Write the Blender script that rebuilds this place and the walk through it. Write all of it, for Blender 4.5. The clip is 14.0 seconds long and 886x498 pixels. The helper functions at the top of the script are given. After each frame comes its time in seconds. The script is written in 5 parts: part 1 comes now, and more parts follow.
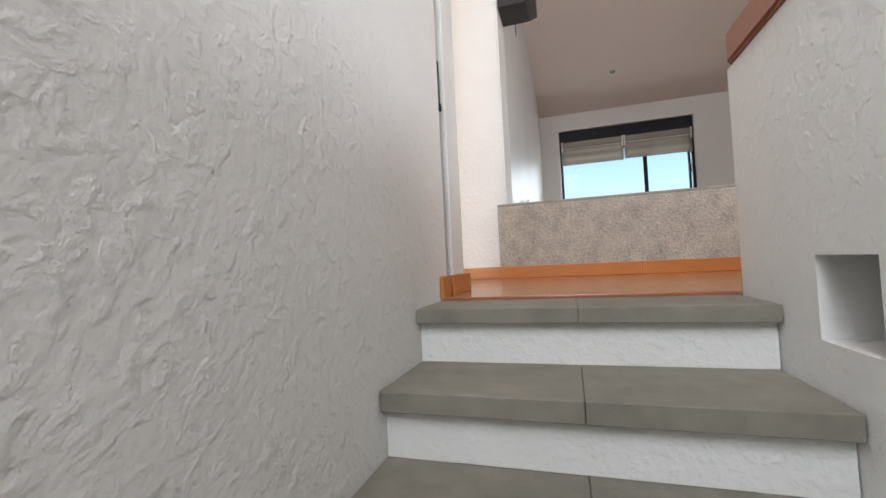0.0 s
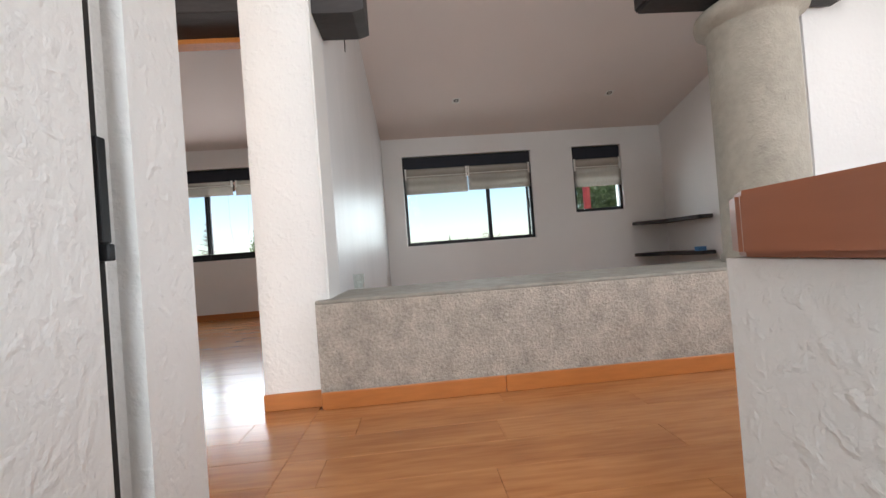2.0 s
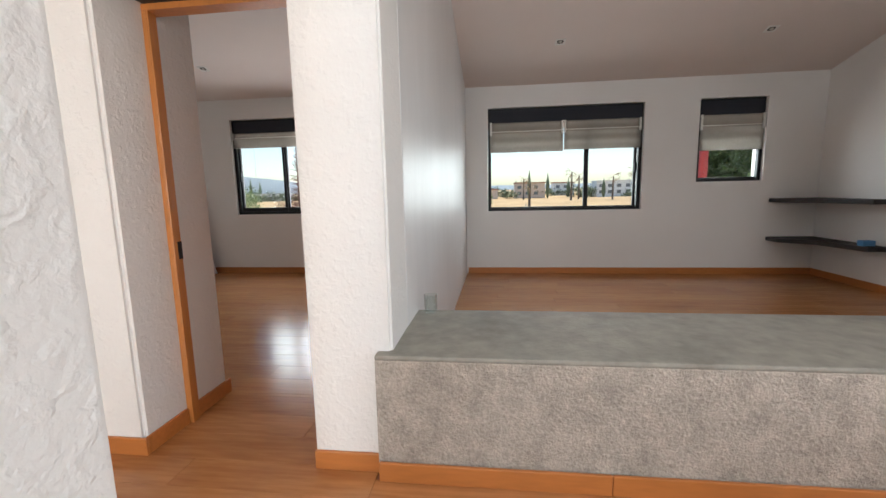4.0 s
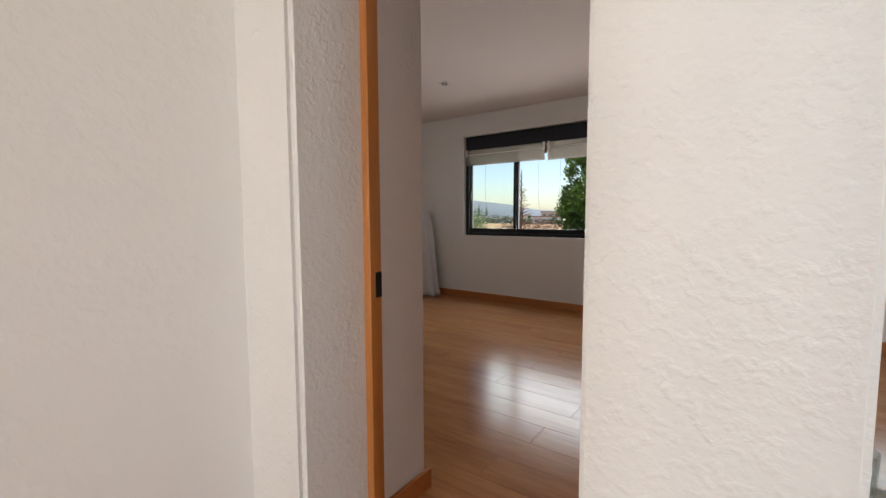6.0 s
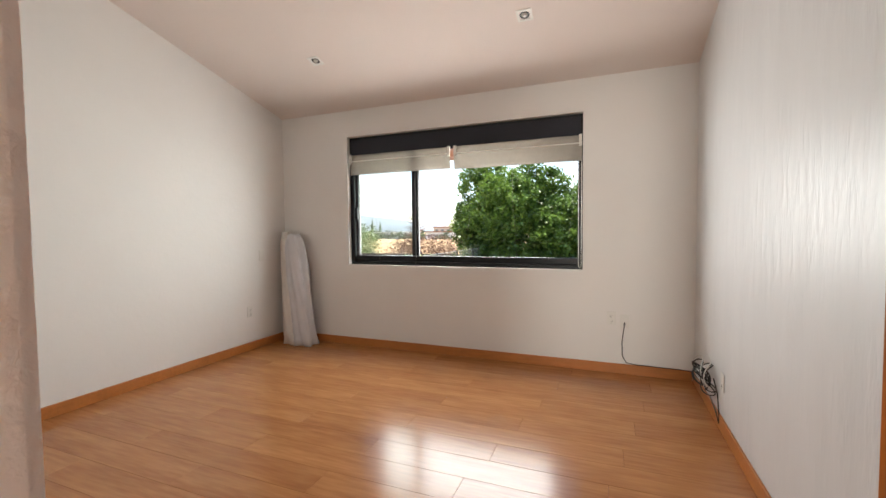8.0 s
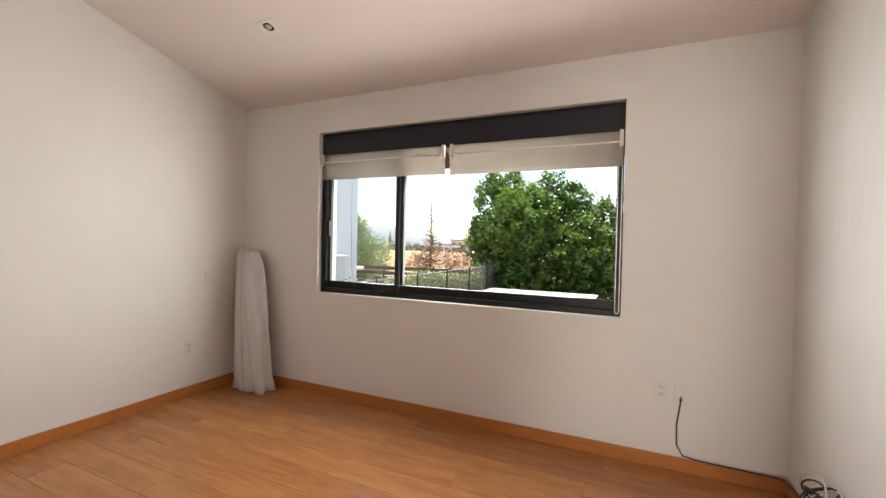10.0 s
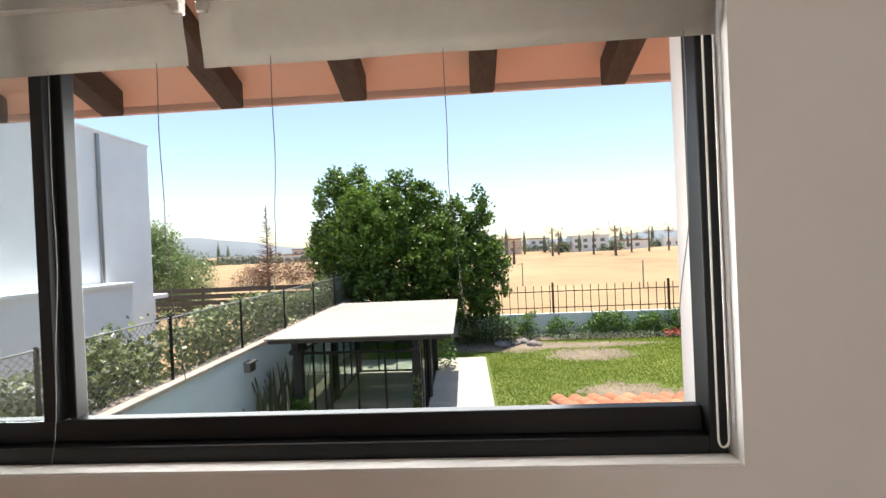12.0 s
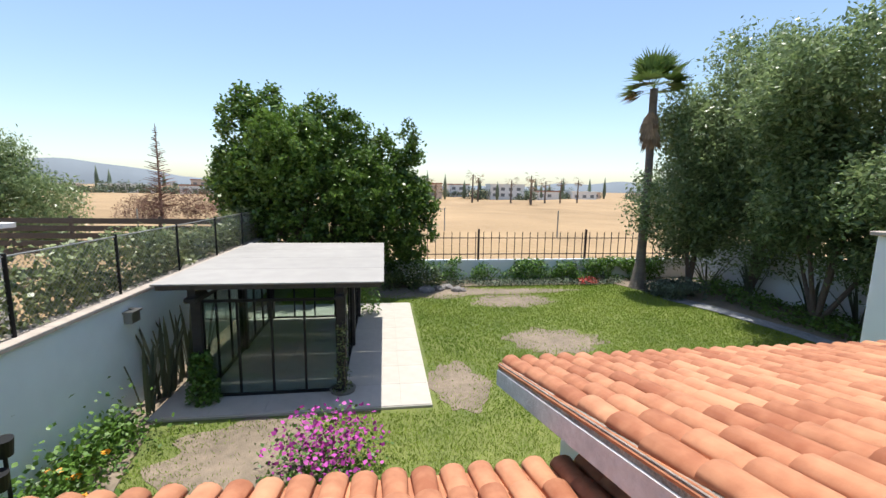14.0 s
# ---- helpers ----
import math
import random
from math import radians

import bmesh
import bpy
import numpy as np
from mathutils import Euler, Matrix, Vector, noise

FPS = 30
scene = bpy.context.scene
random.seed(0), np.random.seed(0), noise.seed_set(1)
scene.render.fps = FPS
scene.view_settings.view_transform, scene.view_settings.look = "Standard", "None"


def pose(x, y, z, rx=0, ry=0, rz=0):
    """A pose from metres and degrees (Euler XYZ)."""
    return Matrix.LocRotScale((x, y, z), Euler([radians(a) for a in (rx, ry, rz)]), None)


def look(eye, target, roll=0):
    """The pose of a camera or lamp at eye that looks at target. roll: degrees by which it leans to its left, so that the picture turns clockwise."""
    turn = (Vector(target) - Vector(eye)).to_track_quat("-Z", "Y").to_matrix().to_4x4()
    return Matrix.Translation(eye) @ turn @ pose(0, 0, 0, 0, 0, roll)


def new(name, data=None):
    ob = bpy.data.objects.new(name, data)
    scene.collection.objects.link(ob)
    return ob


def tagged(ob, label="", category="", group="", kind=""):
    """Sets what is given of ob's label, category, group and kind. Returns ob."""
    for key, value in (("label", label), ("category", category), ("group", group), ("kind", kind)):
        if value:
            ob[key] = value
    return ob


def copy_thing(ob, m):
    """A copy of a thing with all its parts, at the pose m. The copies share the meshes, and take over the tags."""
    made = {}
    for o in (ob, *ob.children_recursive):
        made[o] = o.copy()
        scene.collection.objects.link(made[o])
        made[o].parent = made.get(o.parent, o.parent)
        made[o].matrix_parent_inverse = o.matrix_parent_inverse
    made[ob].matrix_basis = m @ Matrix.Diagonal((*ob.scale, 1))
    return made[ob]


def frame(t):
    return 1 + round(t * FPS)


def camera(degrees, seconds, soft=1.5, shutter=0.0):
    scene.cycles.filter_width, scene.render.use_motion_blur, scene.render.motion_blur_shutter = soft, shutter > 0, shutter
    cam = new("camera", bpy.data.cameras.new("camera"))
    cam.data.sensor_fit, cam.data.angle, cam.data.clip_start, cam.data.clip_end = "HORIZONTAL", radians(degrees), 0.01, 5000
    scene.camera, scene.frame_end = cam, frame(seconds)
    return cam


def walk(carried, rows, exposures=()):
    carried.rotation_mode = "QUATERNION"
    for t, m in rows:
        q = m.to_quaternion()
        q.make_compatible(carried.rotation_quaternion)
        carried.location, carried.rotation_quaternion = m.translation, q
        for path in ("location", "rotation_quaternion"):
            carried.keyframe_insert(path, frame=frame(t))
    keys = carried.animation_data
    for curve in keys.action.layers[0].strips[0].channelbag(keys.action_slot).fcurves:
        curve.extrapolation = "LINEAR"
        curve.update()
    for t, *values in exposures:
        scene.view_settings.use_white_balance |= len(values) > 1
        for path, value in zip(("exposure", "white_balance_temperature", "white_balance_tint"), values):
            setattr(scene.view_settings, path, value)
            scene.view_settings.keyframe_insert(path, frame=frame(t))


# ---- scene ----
cam = camera(94.0, 14.0)
PATH = [
    (0, (0.201, -0.083, 0.137), (-0.382, 1.829, 0.203), -2.8),
    (0.5, (0.21, 0.173, 0.301), (0.056, 2.166, 0.375), -3.3),
    (1, (0.214, 0.407, 0.425), (0.135, 2.405, 0.393), -4.5),
    (1.5, (0.197, 0.613, 0.583), (0.356, 2.606, 0.553), -5.2),
    (2, (0.236, 0.8, 0.729), (0.373, 2.796, 0.753), -4.4),
    (4.5, (0.182, 1.585, 1.224), (-0.377, 3.477, 0.897), 1.1),
    (5, (0.149, 1.828, 1.207), (-0.929, 3.5, 1.001), 1.4),
    (5.5, (-0.064, 2.028, 1.197), (-1.378, 3.531, 1.07), -0.5),
    (6, (-0.358, 2.272, 1.157), (-1.539, 3.878, 1.0), -0.2),
    (6.5, (-0.576, 2.583, 1.203), (-1.686, 4.242, 1.087), 0.6),
    (7, (-0.803, 2.858, 1.225), (-1.707, 4.641, 1.161), 0.7),
    (7.5, (-0.932, 3.155, 1.233), (-1.662, 5.015, 1.14), -0.8),
    (10, (-1.158, 4.393, 1.334), (-1.975, 6.218, 1.309), 1.3),
    (10.5, (-1.294, 4.875, 1.376), (-1.809, 6.806, 1.329), -1.1),
    (11, (-1.408, 5.393, 1.435), (-1.758, 7.363, 1.437), -0.3),
    (11.5, (-1.665, 5.806, 1.422), (-1.909, 7.791, 1.458), -0.3),
    (12, (-1.789, 6.293, 1.397), (-1.894, 8.291, 1.388), -2.5),
    (12.5, (-1.912, 6.665, 1.374), (-1.92, 8.665, 1.368), -0.7),
    (13, (-2.034, 6.924, 1.381), (-1.736, 8.902, 1.339), 0.2),
    (13.5, (-2.082, 7.112, 1.356), (-1.632, 9.051, 1.162), 1.1),
    (14, (-2.09, 7.195, 1.34), (-1.809, 9.154, 1.051), 1.0),
]
walk(cam, [(t, look(eye, target, roll)) for t, eye, target, roll in PATH],
     ((0.0, 0.62, 6350, 9), (2.0, 0.65, 6300, 9), (4.5, 0.68, 6400, 8), (5.5, 0.4, 6600, 9), (6.5, 0.35, 6500, 6), (7.2, 1.0, 6200, 4), (7.7, 1.45, 6700, 6), (10.0, 1.38, 7150, 10), (11.5, 1.28, 7150, 10), (12.2, 0.6, 6700, 8), (12.6, 0.5, 6450, 7), (14.0, 0.42, 6400, 8)))

# ---- light ----
world = bpy.data.worlds.new("sky")
scene.world = world
world.use_nodes = True
_n = world.node_tree.nodes
_sky = _n.new("ShaderNodeTexSky")
_sky.sky_type = "NISHITA"
_sky.sun_disc = False
_sky.sun_elevation, _sky.sun_rotation = radians(77.9), radians(6.7)
_sky.dust_density = 0.9
_sky.ozone_density = 1.4
_n["Background"].inputs[1].default_value = 0.15
world.node_tree.links.new(_sky.outputs[0], _n["Background"].inputs[0])

sun = new("sun", bpy.data.lights.new("sun", "SUN"))
sun.data.energy, sun.data.angle, sun.data.color = 5.0, radians(0.5), (1.0, 0.95, 0.87)
sun.matrix_world = look((0.5, 4.25, 20.0), (0, 0, 0))


def opening_fill(x0, x1, z0, z1, y, toward, power, color=(0.93, 0.97, 1.0)):
    la = bpy.data.lights.new("opening_fill", "AREA")
    la.shape, la.size, la.size_y, la.energy, la.color = "RECTANGLE", x1 - x0, z1 - z0, power, color
    ob = new("opening_fill", la)
    c = ((x0 + x1) / 2, y, (z0 + z1) / 2)
    ob.matrix_world = look(c, (c[0], y + toward, c[2]))


opening_fill(-3.4, -1.5, 0.95, 1.85, 7.56, -1, 30)
opening_fill(0.15, 2.1, 0.95, 1.75, 7.56, -1, 19)
opening_fill(2.87, 3.6, 1.3, 1.65, 7.56, -1, 6)
# lamps added behind two unseen openings in the south wall, for landing and stairs
opening_fill(-1.45, -0.55, 0.15, 2.1, -1.72, 1, 60, (1.0, 0.96, 0.92))
opening_fill(-0.2, 0.66, 1.45, 3.95, -1.72, 1, 66)
# fill lamp added at an unseen opening in the east wall
hall_fill = new("opening_fill", bpy.data.lights.new("opening_fill", "AREA"))
hall_fill.data.shape, hall_fill.data.size, hall_fill.data.size_y, hall_fill.data.energy = "RECTANGLE", 2.9, 1.4, 48
hall_fill.matrix_world = look((4.45, 0.75, 1.75), (0.0, 0.75, 1.75))


# ---- materials ----
def material(name, base, rough=0.6, metal=0.0, var=0.12, scale=6.0, bump=0.0, bscale=60.0, bdist=0.01, second=None, detail=4.0,
             coat=0.0, island=0.0, stretch=None, obrand=0.0, spec=0.5, lump=0.0, lscale=9.0, trans=0.0):
    m = bpy.data.materials.new(name)
    m.use_nodes = True
    nt = m.node_tree
    N, L = nt.nodes, nt.links
    bs = N["Principled BSDF"]
    bs.inputs["Roughness"].default_value = rough
    bs.inputs["Metallic"].default_value = metal
    bs.inputs["Coat Weight"].default_value = coat
    bs.inputs["Coat Roughness"].default_value = 0.12
    bs.inputs["Specular IOR Level"].default_value = spec
    tc = N.new("ShaderNodeTexCoord")
    vec = tc.outputs["Object"]
    if stretch:
        mp = N.new("ShaderNodeMapping")
        mp.inputs["Scale"].default_value = stretch
        L.new(vec, mp.inputs[0])
        vec = mp.outputs[0]
    if obrand:
        oi = N.new("ShaderNodeObjectInfo")
        ad = N.new("ShaderNodeVectorMath")
        ad.operation = "MULTIPLY_ADD"
        L.new(oi.outputs["Random"], ad.inputs[0])
        ad.inputs[1].default_value = (37, 51, 23)
        L.new(vec, ad.inputs[2])
        vec = ad.outputs[0]
    n1 = N.new("ShaderNodeTexNoise")
    n1.inputs["Scale"].default_value, n1.inputs["Detail"].default_value = scale, detail
    n2 = N.new("ShaderNodeTexNoise")
    n2.inputs["Scale"].default_value, n2.inputs["Detail"].default_value = scale * 0.17, 3
    L.new(vec, n1.inputs["Vector"])
    L.new(vec, n2.inputs["Vector"])
    mix = N.new("ShaderNodeMath")
    mix.operation = "ADD"
    L.new(n1.outputs[0], mix.inputs[0])
    L.new(n2.outputs[0], mix.inputs[1])
    fac = mix.outputs[0]
    if island or obrand:
        src = N.new("ShaderNodeNewGeometry").outputs["Random Per Island"] if island else oi.outputs["Random"]
        ml = N.new("ShaderNodeMath")
        ml.operation = "MULTIPLY_ADD"
        L.new(src, ml.inputs[0])
        ml.inputs[1].default_value = (island or obrand) * 2
        L.new(fac, ml.inputs[2])
        sb = N.new("ShaderNodeMath")
        sb.operation = "SUBTRACT"
        L.new(ml.outputs[0], sb.inputs[0])
        sb.inputs[1].default_value = island or obrand
        fac = sb.outputs[0]
    ramp = N.new("ShaderNodeMapRange")
    ramp.inputs[1].default_value, ramp.inputs[2].default_value = 0.6, 1.4
    L.new(fac, ramp.inputs[0])
    cm = N.new("ShaderNodeMix")
    cm.data_type = "RGBA"
    a = [max(0, c * (1 - var)) for c in base]
    b = second or [min(1, c * (1 + var)) for c in base]
    cm.inputs[6].default_value, cm.inputs[7].default_value = (*a, 1), (*b, 1)
    L.new(ramp.outputs[0], cm.inputs[0])
    L.new(cm.outputs[2], bs.inputs["Base Color"])
    if bump:
        nb = N.new("ShaderNodeTexNoise")
        nb.inputs["Scale"].default_value, nb.inputs["Detail"].default_value = bscale, 5
        L.new(vec, nb.inputs["Vector"])
        h = nb.outputs[0]
        if lump:
            vo = N.new("ShaderNodeTexNoise")
            vo.inputs["Scale"].default_value, vo.inputs["Detail"].default_value = lscale, 4
            vo.inputs["Distortion"].default_value = 0.25
            L.new(vec, vo.inputs["Vector"])
            pw = N.new("ShaderNodeMapRange")
            pw.inputs[1].default_value, pw.inputs[2].default_value, pw.inputs[4].default_value = 0.5, 0.8, lump
            L.new(vo.outputs[0], pw.inputs[0])
            ad2 = N.new("ShaderNodeMath")
            L.new(h, ad2.inputs[0])
            L.new(pw.outputs[0], ad2.inputs[1])
            h = ad2.outputs[0]
        bn = N.new("ShaderNodeBump")
        bn.inputs["Strength"].default_value, bn.inputs["Distance"].default_value = bump, bdist
        L.new(h, bn.inputs["Height"])
        L.new(bn.outputs[0], bs.inputs["Normal"])
    if trans:
        tr = N.new("ShaderNodeBsdfTranslucent")
        L.new(cm.outputs[2], tr.inputs[0])
        ms = N.new("ShaderNodeMixShader")
        ms.inputs[0].default_value = trans
        L.new(bs.outputs[0], ms.inputs[1])
        L.new(tr.outputs[0], ms.inputs[2])
        L.new(ms.outputs[0], N["Material Output"].inputs[0])
    return m


def glass_material(name, tint=(0.95, 0.98, 0.97)):
    m = bpy.data.materials.new(name)
    m.use_nodes = True
    N, L = m.node_tree.nodes, m.node_tree.links
    tr = N.new("ShaderNodeBsdfTransparent")
    tr.inputs[0].default_value = (*tint, 1)
    gl = N.new("ShaderNodeBsdfGlossy")
    gl.inputs["Roughness"].default_value = 0.02
    fr = N.new("ShaderNodeLayerWeight")
    fr.inputs[0].default_value = 0.12
    mx = N.new("ShaderNodeMixShader")
    L.new(fr.outputs["Facing"], mx.inputs[0])
    L.new(tr.outputs[0], mx.inputs[1])
    L.new(gl.outputs[0], mx.inputs[2])
    L.new(mx.outputs[0], N["Material Output"].inputs[0])
    return m


PLASTER = material("rough_white_plaster", (0.76, 0.75, 0.73), 0.75, var=0.04, scale=3, bump=0.65, bscale=55, bdist=0.0042, lump=1.0, lscale=30)
PLASTER2 = material("soft_white_plaster", (0.77, 0.755, 0.735), 0.7, var=0.035, scale=2, bump=0.5, bscale=36, bdist=0.004, lump=0.6, lscale=24)
JOINT = material("joint_shade", (0.02, 0.019, 0.018), 0.9, var=0.4, scale=20)
SMOOTH = material("white_wall_paint", (0.78, 0.76, 0.735), 0.6, var=0.03, scale=2, bump=0.35, bscale=30, bdist=0.003, lump=0.8, lscale=6)
SATIN = material("burnished_plaster", (0.70, 0.70, 0.70), 0.42, var=0.05, scale=3, bump=0.35, bscale=14, bdist=0.006, lump=1.0, lscale=7, stretch=(1, 2.2, 0.5))
CEIL = material("ceiling_paint", (0.74, 0.66, 0.615), 0.8, var=0.03, scale=1.5, bump=0.2, bscale=80, bdist=0.002)
STUCCO = material("pebbled_stucco", (0.43, 0.385, 0.33), 0.85, var=0.34, scale=60, bump=0.9, bscale=110, bdist=0.010, lump=0.7, lscale=48)
CEMENT = material("trowelled_cement", (0.30, 0.285, 0.245), 0.75, var=0.28, scale=14, bump=0.8, bscale=55, bdist=0.005, lump=0.5, lscale=18)
STONE = material("stair_stone", (0.215, 0.195, 0.16), 0.6, var=0.28, scale=12, bump=0.4, bscale=90, bdist=0.003)
COLSTONE = material("column_stone", (0.40, 0.37, 0.31), 0.85, var=0.15, scale=20, bump=0.8, bscale=70, bdist=0.006, lump=0.6, lscale=30)
PLANK = material("laminate_plank", (0.38, 0.15, 0.05), 0.2, var=0.16, scale=5, second=(0.52, 0.235, 0.088), stretch=(1.0, 9, 9), obrand=0.13, bump=0.05, bscale=14, bdist=0.001, spec=0.36)
BASEB = material("baseboard_wood", (0.46, 0.165, 0.042), 0.4, var=0.15, scale=8, stretch=(1, 6, 6))
DOORW = material("varnished_cedar", (0.36, 0.105, 0.014), 0.34, var=0.3, scale=6, stretch=(8, 8, 0.7), spec=0.16, bump=0.06, bscale=7, bdist=0.002)
FRAMEW = material("orange_frame_wood", (0.50, 0.19, 0.045), 0.38, var=0.15, scale=6, stretch=(8, 8, 0.8), coat=0.2)
CAPW = material("stained_cap_wood", (0.30, 0.105, 0.05), 0.35, var=0.12, scale=5, stretch=(6, 0.8, 6), coat=0.3)
DARKW = material("dark_beam_wood", (0.028, 0.024, 0.024), 0.6, var=0.4, scale=10, stretch=(1, 6, 6), bump=0.4, bscale=40, bdist=0.004)
EAVEW = material("weathered_beam_wood", (0.07, 0.058, 0.05), 0.75, var=0.35, scale=9, stretch=(8, 1, 8), bump=0.4, bscale=40, bdist=0.004)
BLACK = material("black_aluminium", (0.009, 0.0095, 0.011), 0.45, var=0.2, scale=10, spec=0.3)
NAVY = material("navy_valance", (0.013, 0.015, 0.024), 0.7, var=0.1, scale=30)
BLIND = material("blind_fabric", (0.37, 0.345, 0.31), 0.9, var=0.06, scale=30, bump=0.2, bscale=300, bdist=0.001, trans=0.1)
PLASTIC = material("white_plastic", (0.75, 0.74, 0.70), 0.4, var=0.03)
CORD = material("blind_cord", (0.16, 0.155, 0.15), 0.7)
CABLE = material("cable_black", (0.015, 0.014, 0.013), 0.5)
CABLEW = material("cable_white", (0.6, 0.6, 0.57), 0.5)
BRASS = material("polished_brass", (0.83, 0.58, 0.22), 0.16, metal=1.0, var=0.08)
STEEL = material("dull_steel", (0.35, 0.34, 0.33), 0.4, metal=1.0)
FABRIC = material("cream_fabric", (0.66, 0.62, 0.58), 0.9, var=0.08, scale=10, bump=0.3, bscale=200, bdist=0.002)
FABRIC2 = material("grey_fabric", (0.62, 0.61, 0.63), 0.9, var=0.08, scale=10, bump=0.3, bscale=200, bdist=0.002)
GLASS = glass_material("window_glass")
GLASSG = glass_material("pavilion_glass", (0.80, 0.86, 0.84))
LENS = material("lamp_lens", (0.5, 0.48, 0.42), 0.2)
BLUE = material("blue_card", (0.1, 0.3, 0.6), 0.5)
SOFFIT = material("painted_soffit", (0.72, 0.52, 0.42), 0.8, var=0.05, scale=3, bump=0.3, bscale=40, bdist=0.003)
TILE = material("clay_tile", (0.44, 0.15, 0.07), 0.8, var=0.25, scale=9, second=(0.60, 0.28, 0.15), obrand=0.4, bump=0.4, bscale=60, bdist=0.003)
TILEJ = material("clay_tile_bed", (0.44, 0.16, 0.08), 0.85, var=0.3, scale=9, second=(0.58, 0.27, 0.14), island=0.35, bump=0.4, bscale=60, bdist=0.003)
MORTAR = material("mortar_bed", (0.30, 0.27, 0.24), 0.95, var=0.5, scale=25, bump=1.0, bscale=50, bdist=0.02)
GREYW = material("roof_edge_cement", (0.66, 0.67, 0.69), 0.85, var=0.2, scale=14, bump=0.9, bscale=35, bdist=0.012)
LAWN = material("lawn_soil", (0.12, 0.17, 0.035), 0.95, var=0.3, scale=1.6, second=(0.22, 0.24, 0.065), bump=0.8, bscale=60, bdist=0.03)
BLADE = material("grass_blade", (0.16, 0.27, 0.03), 0.8, var=0.2, scale=0.9, second=(0.31, 0.38, 0.07), island=0.12, trans=0.3, spec=0.15)
SOIL = material("bare_soil", (0.21, 0.165, 0.12), 0.95, var=0.35, scale=7, bump=0.8, bscale=40, bdist=0.02)
FIELD = material("dry_field", (0.33, 0.215, 0.105), 0.95, var=0.3, scale=0.12, second=(0.43, 0.29, 0.155), bump=0.6, bscale=1.5, bdist=0.3, detail=8)
SLAB = material("concrete_slab", (0.46, 0.42, 0.37), 0.8, var=0.12, scale=4, bump=0.3, bscale=50, bdist=0.003)
BLUEW = material("pale_blue_paint", (0.70, 0.79, 0.81), 0.8, var=0.05, scale=3, bump=0.4, bscale=40, bdist=0.004)
WHITEW = material("exterior_white_paint", (0.80, 0.82, 0.84), 0.8, var=0.04, scale=2, bump=0.3, bscale=40, bdist=0.003)
CAPST = material("coping_stone", (0.42, 0.36, 0.31), 0.9, var=0.2, scale=9, bump=0.6, bscale=40, bdist=0.006)
CANOPY = material("canopy_sheet", (0.33, 0.31, 0.29), 0.75, var=0.12, scale=2.5, bump=0.2, bscale=30, bdist=0.004)
IRON = material("fence_iron", (0.05, 0.028, 0.024), 0.6)
WIRE = material("galvanised_wire", (0.28, 0.28, 0.27), 0.5, metal=0.4)
LEAF1 = material("ficus_leaf", (0.06, 0.125, 0.02), 0.35, var=0.3, scale=0.8, second=(0.18, 0.29, 0.05), island=0.35, trans=0.3)
LEAF2 = material("feathery_leaf", (0.13, 0.21, 0.07), 0.35, var=0.3, scale=0.6, second=(0.32, 0.40, 0.19), island=0.35, trans=0.45)
LEAF3 = material("ivy_leaf", (0.06, 0.115, 0.022), 0.4, var=0.35, scale=1.2, second=(0.27, 0.31, 0.12), island=0.45, trans=0.2)
LEAF4 = material("creeper_leaf", (0.07, 0.16, 0.02), 0.5, var=0.3, scale=2, second=(0.15, 0.27, 0.04), island=0.4, trans=0.2)
SAGE = material("sage_leaf", (0.11, 0.14, 0.09), 0.7, var=0.3, scale=2, island=0.3)
FLOWER = material("magenta_bract", (0.42, 0.03, 0.30), 0.6, var=0.3, scale=3, second=(0.60, 0.08, 0.46), island=0.4, trans=0.2)
ORANGE = material("orange_flower", (0.85, 0.35, 0.02), 0.6)
RED = material("red_flower", (0.55, 0.05, 0.04), 0.6)
BARK = material("bark", (0.14, 0.105, 0.08), 0.95, var=0.35, scale=8, stretch=(3, 3, 0.8), bump=0.9, bscale=20, bdist=0.03)
PALMT = material("palm_trunk", (0.17, 0.14, 0.12), 0.95, var=0.3, scale=6, stretch=(1, 1, 5), bump=0.8, bscale=25, bdist=0.02)
PALMG = material("palm_frond", (0.13, 0.20, 0.05), 0.55, var=0.3, scale=2, island=0.3, trans=0.2)
PALMD = material("dead_frond", (0.26, 0.18, 0.11), 0.9, var=0.3, scale=4, island=0.3)
DRY = material("dry_twigs", (0.21, 0.12, 0.09), 0.95, var=0.3, scale=0.5, island=0.4)
AGAVE = material("agave_blade", (0.13, 0.15, 0.10), 0.6, var=0.3, scale=6, stretch=(5, 5, 1))
# foliage colour lightened to carry the haze of distance
FARG = material("far_foliage", (0.13, 0.16, 0.10), 0.9, var=0.35, scale=0.1, island=0.4)
# blue-grey of distance haze put into the hills' own colour
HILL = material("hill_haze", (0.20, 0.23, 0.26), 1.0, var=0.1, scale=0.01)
HW = material("house_white", (0.78, 0.77, 0.76), 0.9, var=0.06, scale=0.3)
HO = material("house_ochre", (0.66, 0.52, 0.43), 0.9, var=0.06, scale=0.3)
# dark window colour, lightened the same way for distance haze
HB = material("house_glass_and_shade", (0.16, 0.17, 0.18), 0.3)
HR = material("house_roof_clay", (0.34, 0.15, 0.09), 0.9, var=0.15, scale=0.5)
PINK = material("red_painted_post", (0.6, 0.10, 0.09), 0.7)
ROCK = material("garden_rock", (0.22, 0.20, 0.19), 0.95, var=0.3, scale=5, bump=0.8, bscale=20, bdist=0.02)
GRAVEL = material("gravel_edge", (0.26, 0.26, 0.27), 0.95, var=0.4, scale=30, bump=1.0, bscale=60, bdist=0.02)


